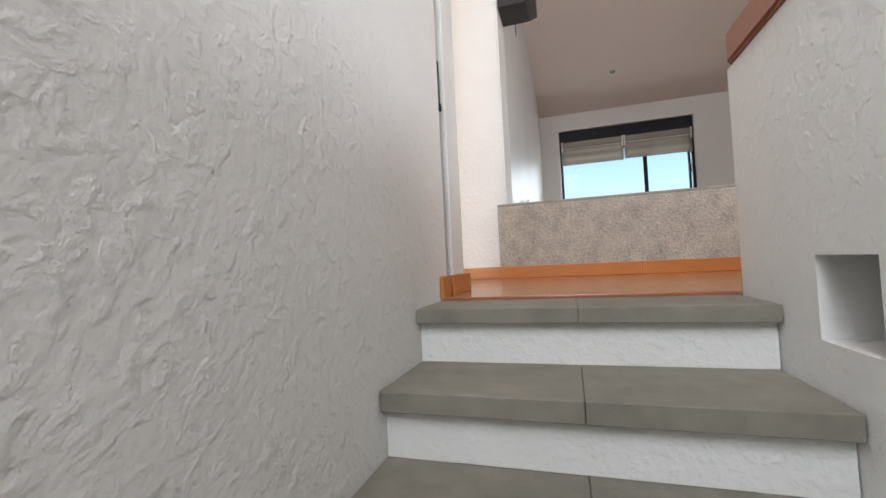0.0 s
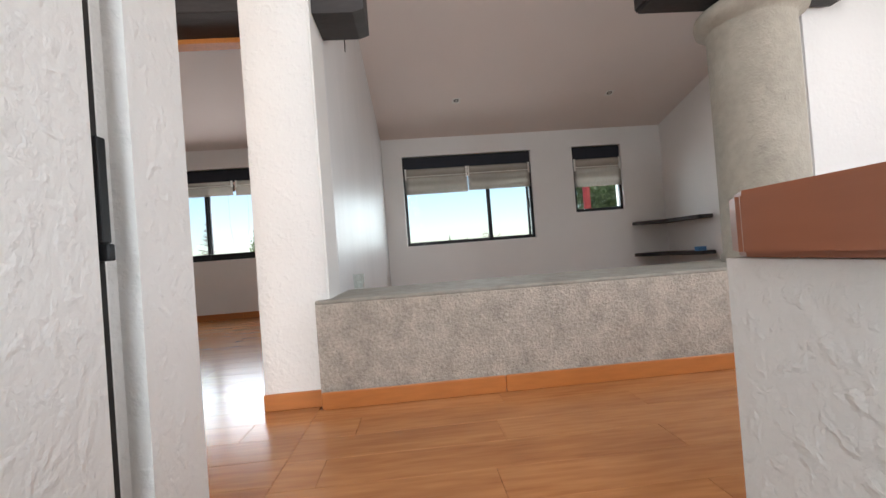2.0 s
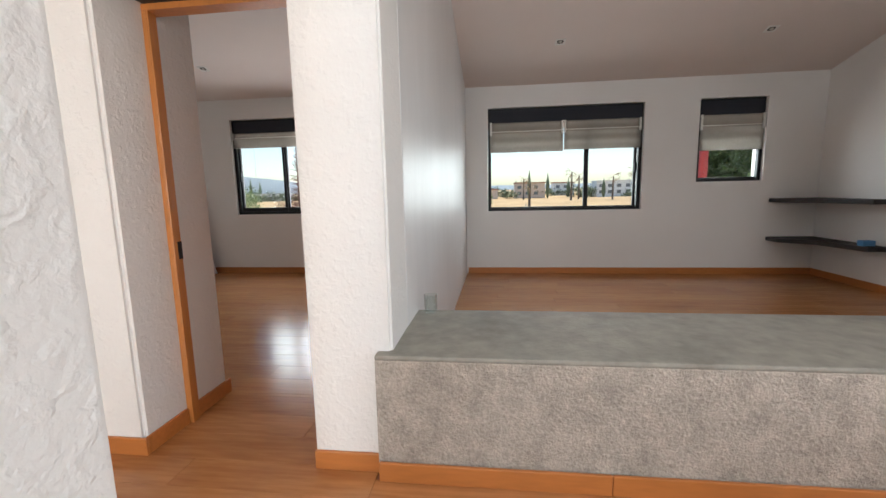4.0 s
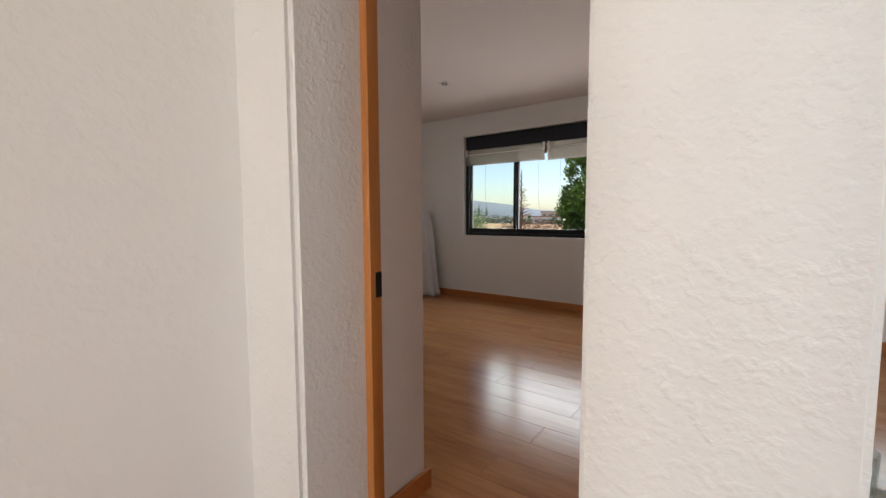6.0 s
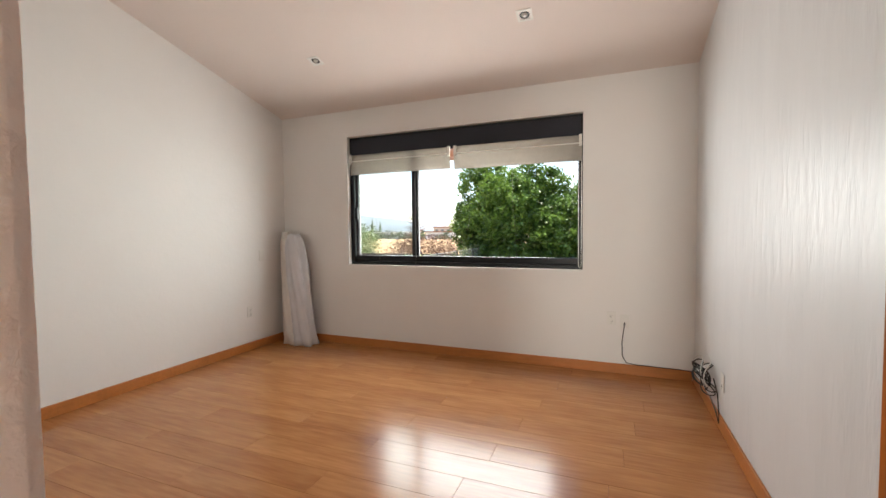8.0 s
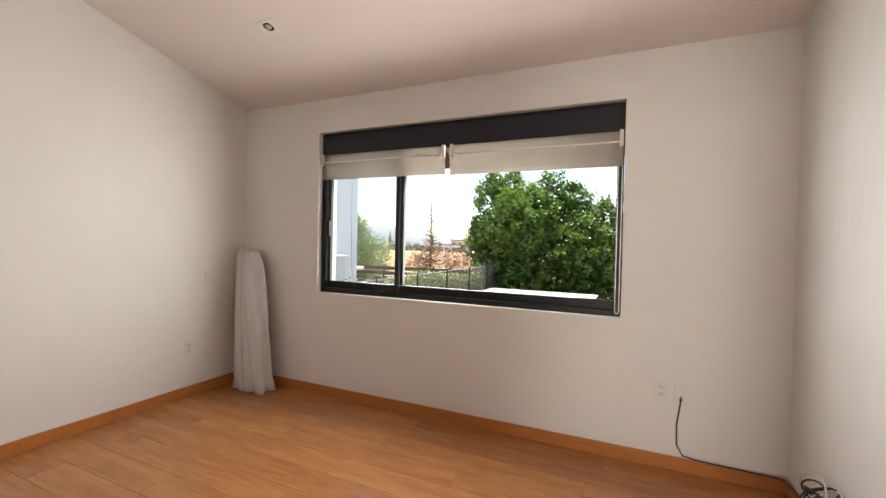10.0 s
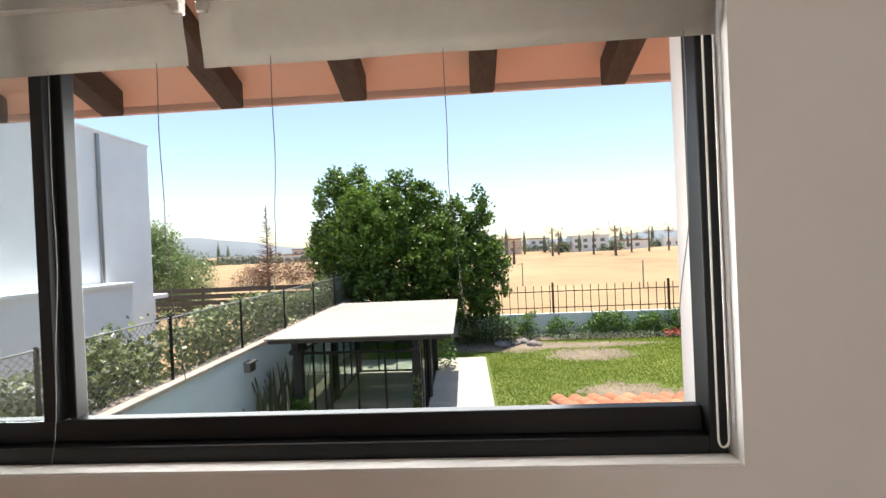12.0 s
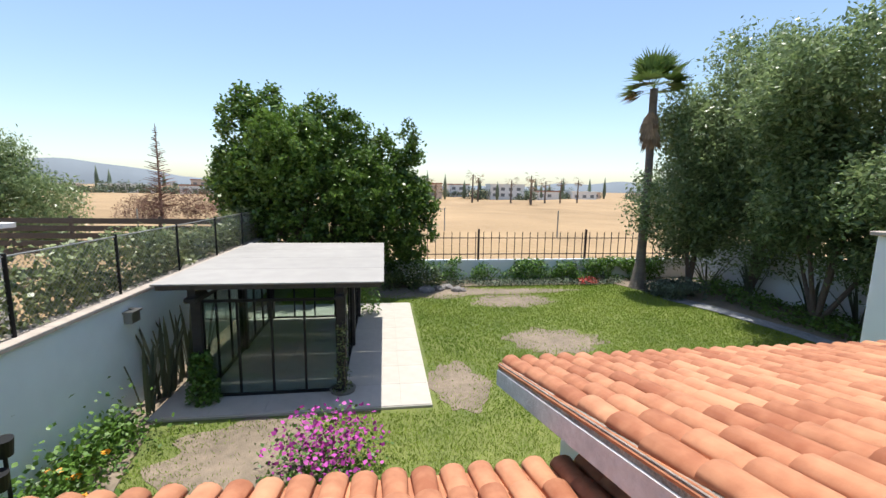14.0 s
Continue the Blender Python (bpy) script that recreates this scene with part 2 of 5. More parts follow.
# ---- mesh helpers ----
def mesh_of(bm, mat, smooth=False):
    me = bpy.data.meshes.new("m")
    bmesh.ops.recalc_face_normals(bm, faces=bm.faces)
    if smooth:
        for f in bm.faces:
            f.smooth = True
    bm.to_mesh(me)
    bm.free()
    me.materials.append(mat)
    return me


def part(name, bm, mat, parent=None, label="", smooth=False):
    ob = new(name, mesh_of(bm, mat, smooth))
    if parent is not None:
        ob.parent = parent
        ob.matrix_parent_inverse = Matrix.Translation(-parent.location)
    if label:
        ob["label"] = label
    return ob


def thing(name, bm, mat, label, category, group="", kind="", smooth=False):
    return tagged(part(name, bm, mat, None, "", smooth), label, category, group, kind)


def holder(name, loc, label, category, group="", kind=""):
    e = new(name)
    e.location = loc
    e.empty_display_size = 0.1
    return tagged(e, label, category, group, kind)


def add_box(bm, x0, x1, y0, y1, z0, z1, bev=0.0, seg=2):
    vs = [bm.verts.new(p) for p in ((x0, y0, z0), (x1, y0, z0), (x1, y1, z0), (x0, y1, z0), (x0, y0, z1), (x1, y0, z1), (x1, y1, z1), (x0, y1, z1))]
    fs = [bm.faces.new([vs[i] for i in q]) for q in ((3, 2, 1, 0), (4, 5, 6, 7), (0, 1, 5, 4), (1, 2, 6, 5), (2, 3, 7, 6), (3, 0, 4, 7))]
    if bev:
        es = list({e for f in fs for e in f.edges})
        bmesh.ops.bevel(bm, geom=es, offset=bev, segments=seg, affect="EDGES", profile=0.5)
    return bm


def box(x0, x1, y0, y1, z0, z1, bev=0.0, seg=2):
    return add_box(bmesh.new(), x0, x1, y0, y1, z0, z1, bev, seg)


def boxes(*rows, bev=0.0):
    bm = bmesh.new()
    for r in rows:
        add_box(bm, *r, bev=bev)
    return bm


def prism(pts, z0, z1, bev=0.0, bm=None, seg=2):
    """Upright prism on a plan outline; z0 and z1 may be functions of (x, y)."""
    bm = bm or bmesh.new()
    f0 = z0 if callable(z0) else (lambda x, y: z0)
    f1 = z1 if callable(z1) else (lambda x, y: z1)
    lo = [bm.verts.new((x, y, f0(x, y))) for x, y in pts]
    hi = [bm.verts.new((x, y, f1(x, y))) for x, y in pts]
    n = len(pts)
    fs = [bm.faces.new(lo[::-1]), bm.faces.new(hi)]
    for i in range(n):
        fs.append(bm.faces.new((lo[i], lo[(i + 1) % n], hi[(i + 1) % n], hi[i])))
    if bev:
        bmesh.ops.bevel(bm, geom=list({e for f in fs for e in f.edges}), offset=bev, segments=seg, affect="EDGES")
    return bm


def add_cone(bm, p, q, r0, r1, n=8, caps=True):
    p, q = Vector(p), Vector(q)
    d = (q - p).normalized()
    a = d.orthogonal().normalized()
    b = d.cross(a)
    A, B = [], []
    for i in range(n):
        t = 2 * math.pi * i / n
        o = a * math.cos(t) + b * math.sin(t)
        A.append(bm.verts.new(p + o * r0))
        B.append(bm.verts.new(q + o * r1))
    for i in range(n):
        bm.faces.new((A[i], A[(i + 1) % n], B[(i + 1) % n], B[i]))
    if caps:
        bm.faces.new(A[::-1])
        bm.faces.new(B)
    return bm


def tube(pts, r, n=6, bm=None):
    bm = bm or bmesh.new()
    pts = [Vector(p) for p in pts]
    rings = []
    for i, p in enumerate(pts):
        d = (pts[min(i + 1, len(pts) - 1)] - pts[max(i - 1, 0)]).normalized()
        a = d.cross(Vector((0.31, 0.2, 0.93))).normalized()
        b = d.cross(a)
        rr = r[i] if isinstance(r, (list, tuple)) else r
        rings.append([bm.verts.new(p + (a * math.cos(2 * math.pi * k / n) + b * math.sin(2 * math.pi * k / n)) * rr) for k in range(n)])
    for A, B in zip(rings, rings[1:]):
        for k in range(n):
            bm.faces.new((A[k], A[(k + 1) % n], B[(k + 1) % n], B[k]))
    bm.faces.new(rings[0][::-1])
    bm.faces.new(rings[-1])
    return bm


def lathe(profile, c, n=32):
    bm = bmesh.new()
    rings = [[bm.verts.new((c[0] + r * math.cos(2 * math.pi * k / n), c[1] + r * math.sin(2 * math.pi * k / n), c[2] + z)) for k in range(n)] for r, z in profile]
    for A, B in zip(rings, rings[1:]):
        for k in range(n):
            bm.faces.new((A[k], A[(k + 1) % n], B[(k + 1) % n], B[k]))
    bm.faces.new(rings[0][::-1])
    bm.faces.new(rings[-1])
    return bm


def flakes(P, size, rng, aspect=0.5, droop=0.0, up=0.3):
    """Leaves: one folded diamond of two triangles at each point."""
    n = len(P)
    d = rng.normal(size=(n, 3))
    d[:, 2] = d[:, 2] * 0.7 - droop
    d /= np.linalg.norm(d, axis=1)[:, None]
    u = rng.normal(size=(n, 3))
    u[:, 2] += up * 3
    s = np.cross(d, u)
    s /= np.linalg.norm(s, axis=1)[:, None] + 1e-9
    nn = np.cross(s, d)
    L = size * rng.uniform(0.6, 1.3, (n, 1))
    V = np.stack([P - d * L / 2, P + s * L * aspect / 2 + nn * L * 0.08, P + d * L / 2, P - s * L * aspect / 2 + nn * L * 0.08], 1)
    return V.reshape(-1, 3)


def quads_mesh(V, mat):
    n = len(V) // 4
    me = bpy.data.meshes.new("leaves")
    me.vertices.add(n * 4)
    me.vertices.foreach_set("co", V.astype(np.float32).ravel())
    me.loops.add(n * 4)
    me.loops.foreach_set("vertex_index", np.arange(n * 4, dtype=np.int32))
    me.polygons.add(n)
    me.polygons.foreach_set("loop_start", np.arange(0, n * 4, 4, dtype=np.int32))
    me.polygons.foreach_set("loop_total", np.full(n, 4, dtype=np.int32))
    me.update(calc_edges=True)
    me.materials.append(mat)
    return me


def crown(lobes, clumps, per, size, spread, rng, aspect=0.5, droop=0.0, fill=0.35):
    """Points of a crown: clumps over ellipsoid lobes, leaves round each clump."""
    vol = np.array([(l[3] * l[4] * l[5]) ** (2 / 3) for l in lobes])
    out = []
    for l, k in zip(lobes, np.maximum(4, (clumps * vol / vol.sum()).astype(int))):
        d = rng.normal(size=(k, 3))
        d /= np.linalg.norm(d, axis=1)[:, None]
        r = np.where(rng.random(k) < fill, rng.uniform(0.3, 0.9, k), rng.uniform(0.82, 1.08, k))
        C = np.array(l[:3]) + d * r[:, None] * np.array(l[3:6])
        P = np.repeat(C, per, 0) + rng.normal(size=(k * per, 3)) * spread
        out.append(P)
    P = np.concatenate(out)
    return flakes(P, size, rng, aspect, droop)


def mesh_part(name, me, parent, label=""):
    ob = new(name, me)
    if parent is not None:
        ob.parent = parent
        ob.matrix_parent_inverse = Matrix.Translation(-parent.location)
    if label:
        ob["label"] = label
    return ob


# ---- structure ----
WY, WT = 7.24, 0.25          # window wall: inner face, thickness
XL, XR = -4.52, 4.34         # bedroom's outer wall, far room's outer wall
SLOPE = 0.26


def ceil_z(x, y):
    return 2.56 + SLOPE * (WY - y)


W3 = (-3.635, -1.19, 0.883, 2.275)
W1 = (0.138, 2.18, 0.878, 2.278)
W2 = (2.858, 3.665, 1.225, 2.285)
S = "structure"
bm = bmesh.new()
for r in ((XL - 0.2, W3[0], 0, 3.0), (W3[0], W3[1], 0, W3[2]), (W3[0], W3[1], W3[3], 3.0), (W3[1], W1[0], 0, 3.0), (W1[0], W1[1], 0, W1[2]), (W1[0], W1[1], W1[3], 3.0),
          (W1[1], W2[0], 0, 3.0), (W2[0], W2[1], 0, W2[2]), (W2[0], W2[1], W2[3], 3.0), (W2[1], XR + 0.2, 0, 3.0)):
    add_box(bm, r[0], r[1], WY, WY + WT, r[2] if r[2] else -2.9, r[3] if r[3] < 3 else 2.62)
bmesh.ops.remove_doubles(bm, verts=bm.verts, dist=0.0005)
thing("wall_north", bm, SMOOTH, "cream painted plaster wall with three window openings", "wall", kind=S)
thing("wall_west", prism([(XL - 0.2, 3.4), (XL, 3.4), (XL, WY), (XL - 0.2, WY)], -0.2, lambda x, y: ceil_z(x, y) + 0.05), SMOOTH, "plain cream painted bedroom side wall", "wall", kind=S)
# southern part is unseen; its opening is added to let the hall lamp in
bm = prism([(XR, 2.25), (XR + 0.2, 2.25), (XR + 0.2, WY), (XR, WY)], -0.2, lambda x, y: ceil_z(x, y) + 0.05)
prism([(XR, -1.6), (XR + 0.2, -1.6), (XR + 0.2, -0.75), (XR, -0.75)], -0.2, lambda x, y: ceil_z(x, y) + 0.05, bm=bm)
prism([(XR, -0.75), (XR + 0.2, -0.75), (XR + 0.2, 2.25), (XR, 2.25)], -0.2, 1.0, bm=bm)
prism([(XR, -0.75), (XR + 0.2, -0.75), (XR + 0.2, 2.25), (XR, 2.25)], 2.5, lambda x, y: ceil_z(x, y) + 0.05, bm=bm)
thing("wall_east", bm, SMOOTH, "plain white painted side wall of far room", "wall", kind=S)
JL, JR = -1.418, -0.505       # doorway sides
thing("wall_partition", prism([(-0.2185, 3.29), (-0.165, WY), (-0.32, WY), (-0.32, 3.55), (-0.40, 3.29)], -0.1, lambda x, y: ceil_z(x, y) + 0.05), SATIN,
      "burnished pale plaster partition between bedroom and far room", "wall", kind=S)
thing("wall_column", prism([(-0.58, 2.97), (-0.22, 2.97), (-0.22, 3.36), (-0.547, 3.36), (-0.556, 3.045), (-0.58, 3.045)], 0.0, lambda x, y: ceil_z(x, y) + 0.02, bev=0.012, seg=3), PLASTER,
      "white rough plaster pier beside the bedroom doorway", "wall", kind=S)
thing("wall_door", prism([(XL - 0.2, 2.985), (JL, 2.985), (JL, 3.59), (XL - 0.2, 3.59)], 0.0, lambda x, y: ceil_z(x, y) + 0.02, bev=0.018, seg=3), PLASTER,
      "thick white rough plaster wall beside the bedroom doorway", "wall", kind=S)
thing("wall_over_door", prism([(JL, 3.05), (JR - 0.03, 3.05), (JR - 0.03, 3.34), (JL, 3.34)], 2.26, lambda x, y: ceil_z(x, y) + 0.02), PLASTER,
      "white plaster wall above the bedroom doorway", "wall", kind=S)
thing("wall_landing", prism([(-2.68, -1.6), (-1.705, 2.985), (-2.0, 2.985), (-2.9, -1.6)], -0.1, lambda x, y: ceil_z(x, y) + 0.02), PLASTER2,
      "white rough plaster wall of the landing", "wall", kind=S)
thing("wall_stair", prism([(-0.50, -1.6), (-0.272, -1.6), (-0.272, 1.515), (-0.50, 1.515)], -1.3, lambda x, y: ceil_z(x, y) + 0.02, bev=0.012, seg=3), PLASTER,
      "white rough trowelled plaster wall along the stairs", "wall", kind=S)
thing("wall_stair_end", prism([(-0.50, 1.55), (-0.272, 1.55), (-0.272, 1.835), (-0.50, 1.835)], 0.0, lambda x, y: ceil_z(x, y) + 0.02, bev=0.05, seg=5), PLASTER,
      "rounded white plaster end of the stair wall", "wall", kind=S)
# near-black filler paints the shade of the open groove
thing("wall_joint", box(-0.48, -0.29, 1.516, 1.541, 0.0, 4.0), JOINT, "recessed stair wall joint, its shade painted as near-black filler", "wall", kind=S)
# unseen closing wall; its openings are added for the two fill lamps
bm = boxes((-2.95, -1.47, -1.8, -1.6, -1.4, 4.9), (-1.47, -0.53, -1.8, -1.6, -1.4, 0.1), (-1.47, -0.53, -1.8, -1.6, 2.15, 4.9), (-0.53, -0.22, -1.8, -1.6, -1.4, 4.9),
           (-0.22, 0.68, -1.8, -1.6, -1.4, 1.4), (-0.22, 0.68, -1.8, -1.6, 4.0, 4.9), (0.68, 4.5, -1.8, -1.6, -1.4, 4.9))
thing("wall_south", bm, SMOOTH, "unseen white wall closing the stair hall, openings added for lamps", "wall", kind=S)

# ceiling, one slope that runs out into the eave
bm = prism([(XL - 0.2, -1.8), (XR + 0.2, -1.8), (XR + 0.2, WY + 0.1), (XL - 0.2, WY + 0.1)], ceil_z, lambda x, y: ceil_z(x, y) + 0.15)
thing("ceiling", bm, CEIL, "sloping pale pinkish painted ceiling", "ceiling", kind=S)
bm = prism([(-8.0, WY + 0.1), (6.0, WY + 0.1), (6.0, 8.27), (-8.0, 8.27)], lambda x, y: ceil_z(x, y) - 0.135 * (y - 7.3), lambda x, y: ceil_z(x, y) + 0.14)
thing("eave_soffit", bm, SOFFIT, "pinkish painted eave above the window", "eave", kind=S)
thing("eave_trim", box(-8, 6, 8.275, 8.30, 2.13, 2.40), SOFFIT, "pinkish eave edge board", "trim", kind=S)
beam0 = None
for i in range(16):
    x = -5.74 + 0.58 * i
    if beam0 is None:
        bm = prism([(-0.055, WY + WT + 0.004), (0.055, WY + WT + 0.004), (0.055, 8.17), (-0.055, 8.17)], lambda x, y: ceil_z(x, y) - 0.12 - 0.135 * (y - 7.3), lambda x, y: ceil_z(x, y) - 0.135 * (y - 7.3) - 0.001, bev=0.006)
        beam0 = thing("eave_beam", bm, EAVEW, "dark weathered wooden eave beam end", "beam", "eave beams")
        beam0.location.x = x
    else:
        copy_thing(beam0, Matrix.Translation((x, 0, 0)))

# low wall, round column and main beam
thing("low_wall", box(-0.285, XR, 2.92, 3.575, 0.0, 0.522, bev=0.006), STUCCO, "low wall in coarse pebbled grey stucco", "wall", kind=S)
thing("low_wall_top", box(-0.286, XR, 2.919, 3.577, 0.518, 0.541, bev=0.009), CEMENT, "smooth grey cement top of the low wall", "wall", kind=S)
thing("wall_pier", prism([(2.84, 3.30), (XR, 3.30), (XR, 3.56), (2.84, 3.56)], 0.5415, lambda x, y: ceil_z(x, y) + 0.02, bev=0.018, seg=3), PLASTER2, "white plaster pier behind the round column", "wall", kind=S)
COLX, COLY = 2.42, 3.22
col = thing("stone_column", lathe([(0.25, 0.0), (0.25, 0.04), (0.235, 0.06), (0.232, 1.44), (0.24, 1.46), (0.29, 1.48), (0.30, 1.52), (0.29, 1.56), (0.25, 1.587)], (COLX, COLY, 0.5415), 40), COLSTONE,
            "round pitted grey stone column with a rounded capital", "column", smooth=True)


def corbel(x0, x1, flip):
    bm = bmesh.new()
    pts = [(x0, 2.345), (x1, 2.345), (x1, 2.085), (x1 - 0.06 * (1 if flip > 0 else 0), 2.065), (x0 + 0.06 * (0 if flip > 0 else 1), 2.065), (x0, 2.085)]
    A = [bm.verts.new((x, 3.03, z)) for x, z in pts]
    B = [bm.verts.new((x, 3.31, z)) for x, z in pts]
    bm.faces.new(A[::-1])
    bm.faces.new(B)
    for i in range(6):
        bm.faces.new((A[i], A[(i + 1) % 6], B[(i + 1) % 6], B[i]))
    return bm


thing("beam_corbel", corbel(-0.218, 0.06, 1), DARKW, "dark stained wooden corbel on the white pier", "beam", "beam corbels")
thing("beam_corbel", prism([(1.72, 3.10), (3.05, 3.10), (3.05, 3.295), (1.72, 3.295)], 2.135, 2.345, bev=0.02), DARKW, "dark stained wooden corbel on the round column", "beam", "beam corbels")
thing("main_beam", box(-0.22, XR, 3.02, 3.295, 2.347, 2.60, bev=0.012), DARKW, "long dark stained wooden ceiling beam", "beam")
thing("door_lintel", box(JL + 0.002, JR - 0.032, 3.0, 3.345, 2.075, 2.262, bev=0.008), DARKW, "dark stained wooden lintel above the doorway", "beam")

# stairs
TF, GO, RI = 1.14, 0.28, 0.175
thing("stair_core", prism([(-0.272, 1.41), (0.70, 1.41), (0.70, -1.6), (-0.272, -1.6)], -1.4, -1.06), CEMENT, "grey cement base of the stairs", "floor", kind=S)
stairs = holder("staircase", (0, 0.5, -1.06), "white plastered stairs with grey stone treads", "stairs")
for k in range(6):
    yf, z = TF - GO * k, -RI * k
    back = 1.40 if k == 0 else TF - GO * (k - 1) + 0.035
    for x0, x1 in ((-0.270, 0.2145), (0.2152, 0.697)):
        part("tread", box(x0, x1, yf, back, z - 0.052, z - (0.006 if k == 0 else 0), bev=0.003), STONE, stairs)
    part("riser", box(-0.270, 0.697, yf + 0.035, yf + 0.30, z - RI, z - 0.053), PLASTER, stairs, "white painted riser")
# parapet
bm = bmesh.new()
NY0, NY1, NZ0, NZ1 = 0.80, 0.99, -0.065, 0.115
for r in ((-1.6, NY0, -1.3, 0.69), (NY1, 1.39, -1.3, 0.69), (NY0, NY1, -1.3, NZ0), (NY0, NY1, NZ1, 0.69)):
    add_box(bm, 0.70, 0.90, r[0], r[1], r[2], r[3])
add_box(bm, 0.90, 1.50, -1.6, 1.39, -1.3, 0.69)
bmesh.ops.remove_doubles(bm, verts=bm.verts, dist=0.0005)
thing("parapet_wall", bm, PLASTER, "white rough plaster stair parapet with a small square niche", "wall", kind=S)
thing("parapet_cap", prism([(0.685, -1.6), (0.685, 1.345), (0.735, 1.42), (1.53, 1.42), (1.53, -1.6)], 0.692, 0.785, bev=0.008), CAPW, "reddish brown varnished wooden parapet cap", "trim", kind=S)


# skirting boards
def skirt(rows):
    for r in rows:
        thing("baseboard", box(*r, bev=0.004), BASEB, "orange brown wooden baseboard", "baseboard", kind=S)


SK = 0.085
skirt([(XL + 0.002, -2.4, WY - 0.016, WY - 0.001, 0, SK), (-2.4, -0.336, WY - 0.016, WY - 0.001, 0, SK), (-0.145, XR - 0.002, WY - 0.016, WY - 0.001, 0, SK),
       (XL + 0.001, XL + 0.016, 3.61, WY - 0.018, 0, SK), (-0.336, -0.321, 3.56, WY - 0.018, 0, SK),
       (XR - 0.016, XR - 0.001, 3.60, WY - 0.018, 0, SK), (-0.279, 0.65, 2.898, 2.913, 0, SK), (0.652, XR, 2.898, 2.913, 0, SK),
       (-0.58, -0.287, 2.954, 2.969, 0, SK),
       (-1.69, JL + 0.016, 2.969, 2.984, 0, SK), (JL + 0.001, JL + 0.016, 2.985, 3.245, 0, SK), (JL + 0.001, JL + 0.016, 3.312, 3.605, 0, SK),
       (-0.271, -0.256, 1.40, 1.505, 0, SK), (-0.271, -0.256, 1.555, 1.85, 0, SK), (-0.48, -0.256, 1.836, 1.851, 0, SK), (0.72, 1.50, 1.391, 1.406, 0, SK)])
thing("baseboard", prism([(-2.655, -1.5), (-1.706, 2.967), (-1.69, 2.967), (-2.639, -1.5)], 0, SK), BASEB, "orange brown wooden baseboard", "baseboard", kind=S)
thing("floor_trim", box(-0.270, 0.697, 1.402, 1.416, -0.03, 0.006, bev=0.003), CAPW, "dark wooden edge strip at the stair head", "trim", kind=S)


# ---- windows ----
def window(name, w, mull, blinds, slider, label):
    """Aluminium sliding window set deep in the wall, with a navy valance and fabric blinds."""
    x0, x1, z0, z1 = w
    c = holder(name, ((x0 + x1) / 2, WY + 0.1, z0), label, "window", kind=S)
    f, ya, yb = 0.045, WY + 0.048, WY + 0.108
    bt = 0.105 if slider < 0 else 0.06      # height of the bottom track
    part("window_frame", box(x0 + 0.003, x0 + f, ya, yb, z0 + 0.003, z1 - 0.003, bev=0.003), BLACK, c)
    part("window_frame", box(x1 - f, x1 - 0.003, ya, yb, z0 + 0.003, z1 - 0.003, bev=0.003), BLACK, c)
    part("window_frame", boxes((x0 + f, x1 - f, ya, yb, z0 + 0.003, z0 + 0.045), (x0 + f, x1 - f, ya + 0.03, yb, z0 + 0.045, z0 + bt), bev=0.003), BLACK, c)
    part("window_frame", box(x0 + f, x1 - f, ya, yb, z1 - 0.045, z1 - 0.003, bev=0.003), BLACK, c)
    if mull:
        part("mullion", boxes((mull - 0.035, mull, ya + 0.006, ya + 0.04, z0 + bt + 0.001, z1 - 0.045), (mull + 0.002, mull + 0.03, ya + 0.03, ya + 0.066, z0 + bt + 0.001, z1 - 0.045), bev=0.003), BLACK, c)
        g0, g1 = (x0 + f, mull - 0.035) if slider < 0 else (mull + 0.03, x1 - f)
        h = x0 + f + 0.035 if slider < 0 else x1 - f - 0.035
        part("sash_stile", box(h - 0.018, h + 0.018, ya + 0.006, ya + 0.04, z0 + bt + 0.001, z1 - 0.045, bev=0.003), BLACK, c)
        part("latch", boxes((h - 0.014, h + 0.02, ya - 0.02, ya + 0.005, z0 + 0.50, z0 + 0.63), bev=0.004), BLACK, c, "black window latch")
    for a, b in ([(x0 + f, mull - 0.035)] + ([] if slider < 0 else [(mull + 0.03, x1 - f)]) if mull else [(x0 + f, x1 - f)]):
        p = part("pane", box(a, b, ya + 0.02, ya + 0.025, z0 + bt, z1 - 0.045), GLASS, c)
        p.visible_shadow = False
    part("window_sill", box(x0 + 0.002, x1 - 0.002, WY + 0.002, ya - 0.002, z0 - 0.004, z0 + 0.006, bev=0.002), SMOOTH, c)
    vz = z1 - (0.21 if mull else 0.22)
    va = thing("window_valance", box(x0 + 0.03, x1 - 0.02, WY + 0.033, WY + 0.046, vz, z1 - 0.03, bev=0.003), NAVY, "dark navy valance across the window head", "valance", "window valances")
    for (a, b, zb, folds) in blinds:
        bl = holder("roman_blind", ((a + b) / 2, WY + 0.04, zb), "beige fabric blind drawn up below the valance", "blind", "window blinds")
        bmf = bmesh.new()
        prof = []
        n = 6 * folds
        for i in range(n + 1):
            t = i / n
            prof.append((WY + 0.020 + 0.007 * math.cos(t * folds * 2 * math.pi), zb + (vz + 0.015 - zb) * t))
        nx = 14
        rows = []
        for y, z in prof:
            rows.append([bmf.verts.new((a + (b - a) * k / nx, y + 0.0012 * math.sin(k * 2.1 + z * 9), z + 0.001 * math.sin(k * 1.3))) for k in range(nx + 1)])
        for A, B in zip(rows, rows[1:]):
            for k in range(nx):
                bmf.faces.new((A[k], A[k + 1], B[k + 1], B[k]))
        bmesh.ops.solidify(bmf, geom=list(bmf.faces), thickness=0.003)
        part("fabric", bmf, BLIND, bl, smooth=True)
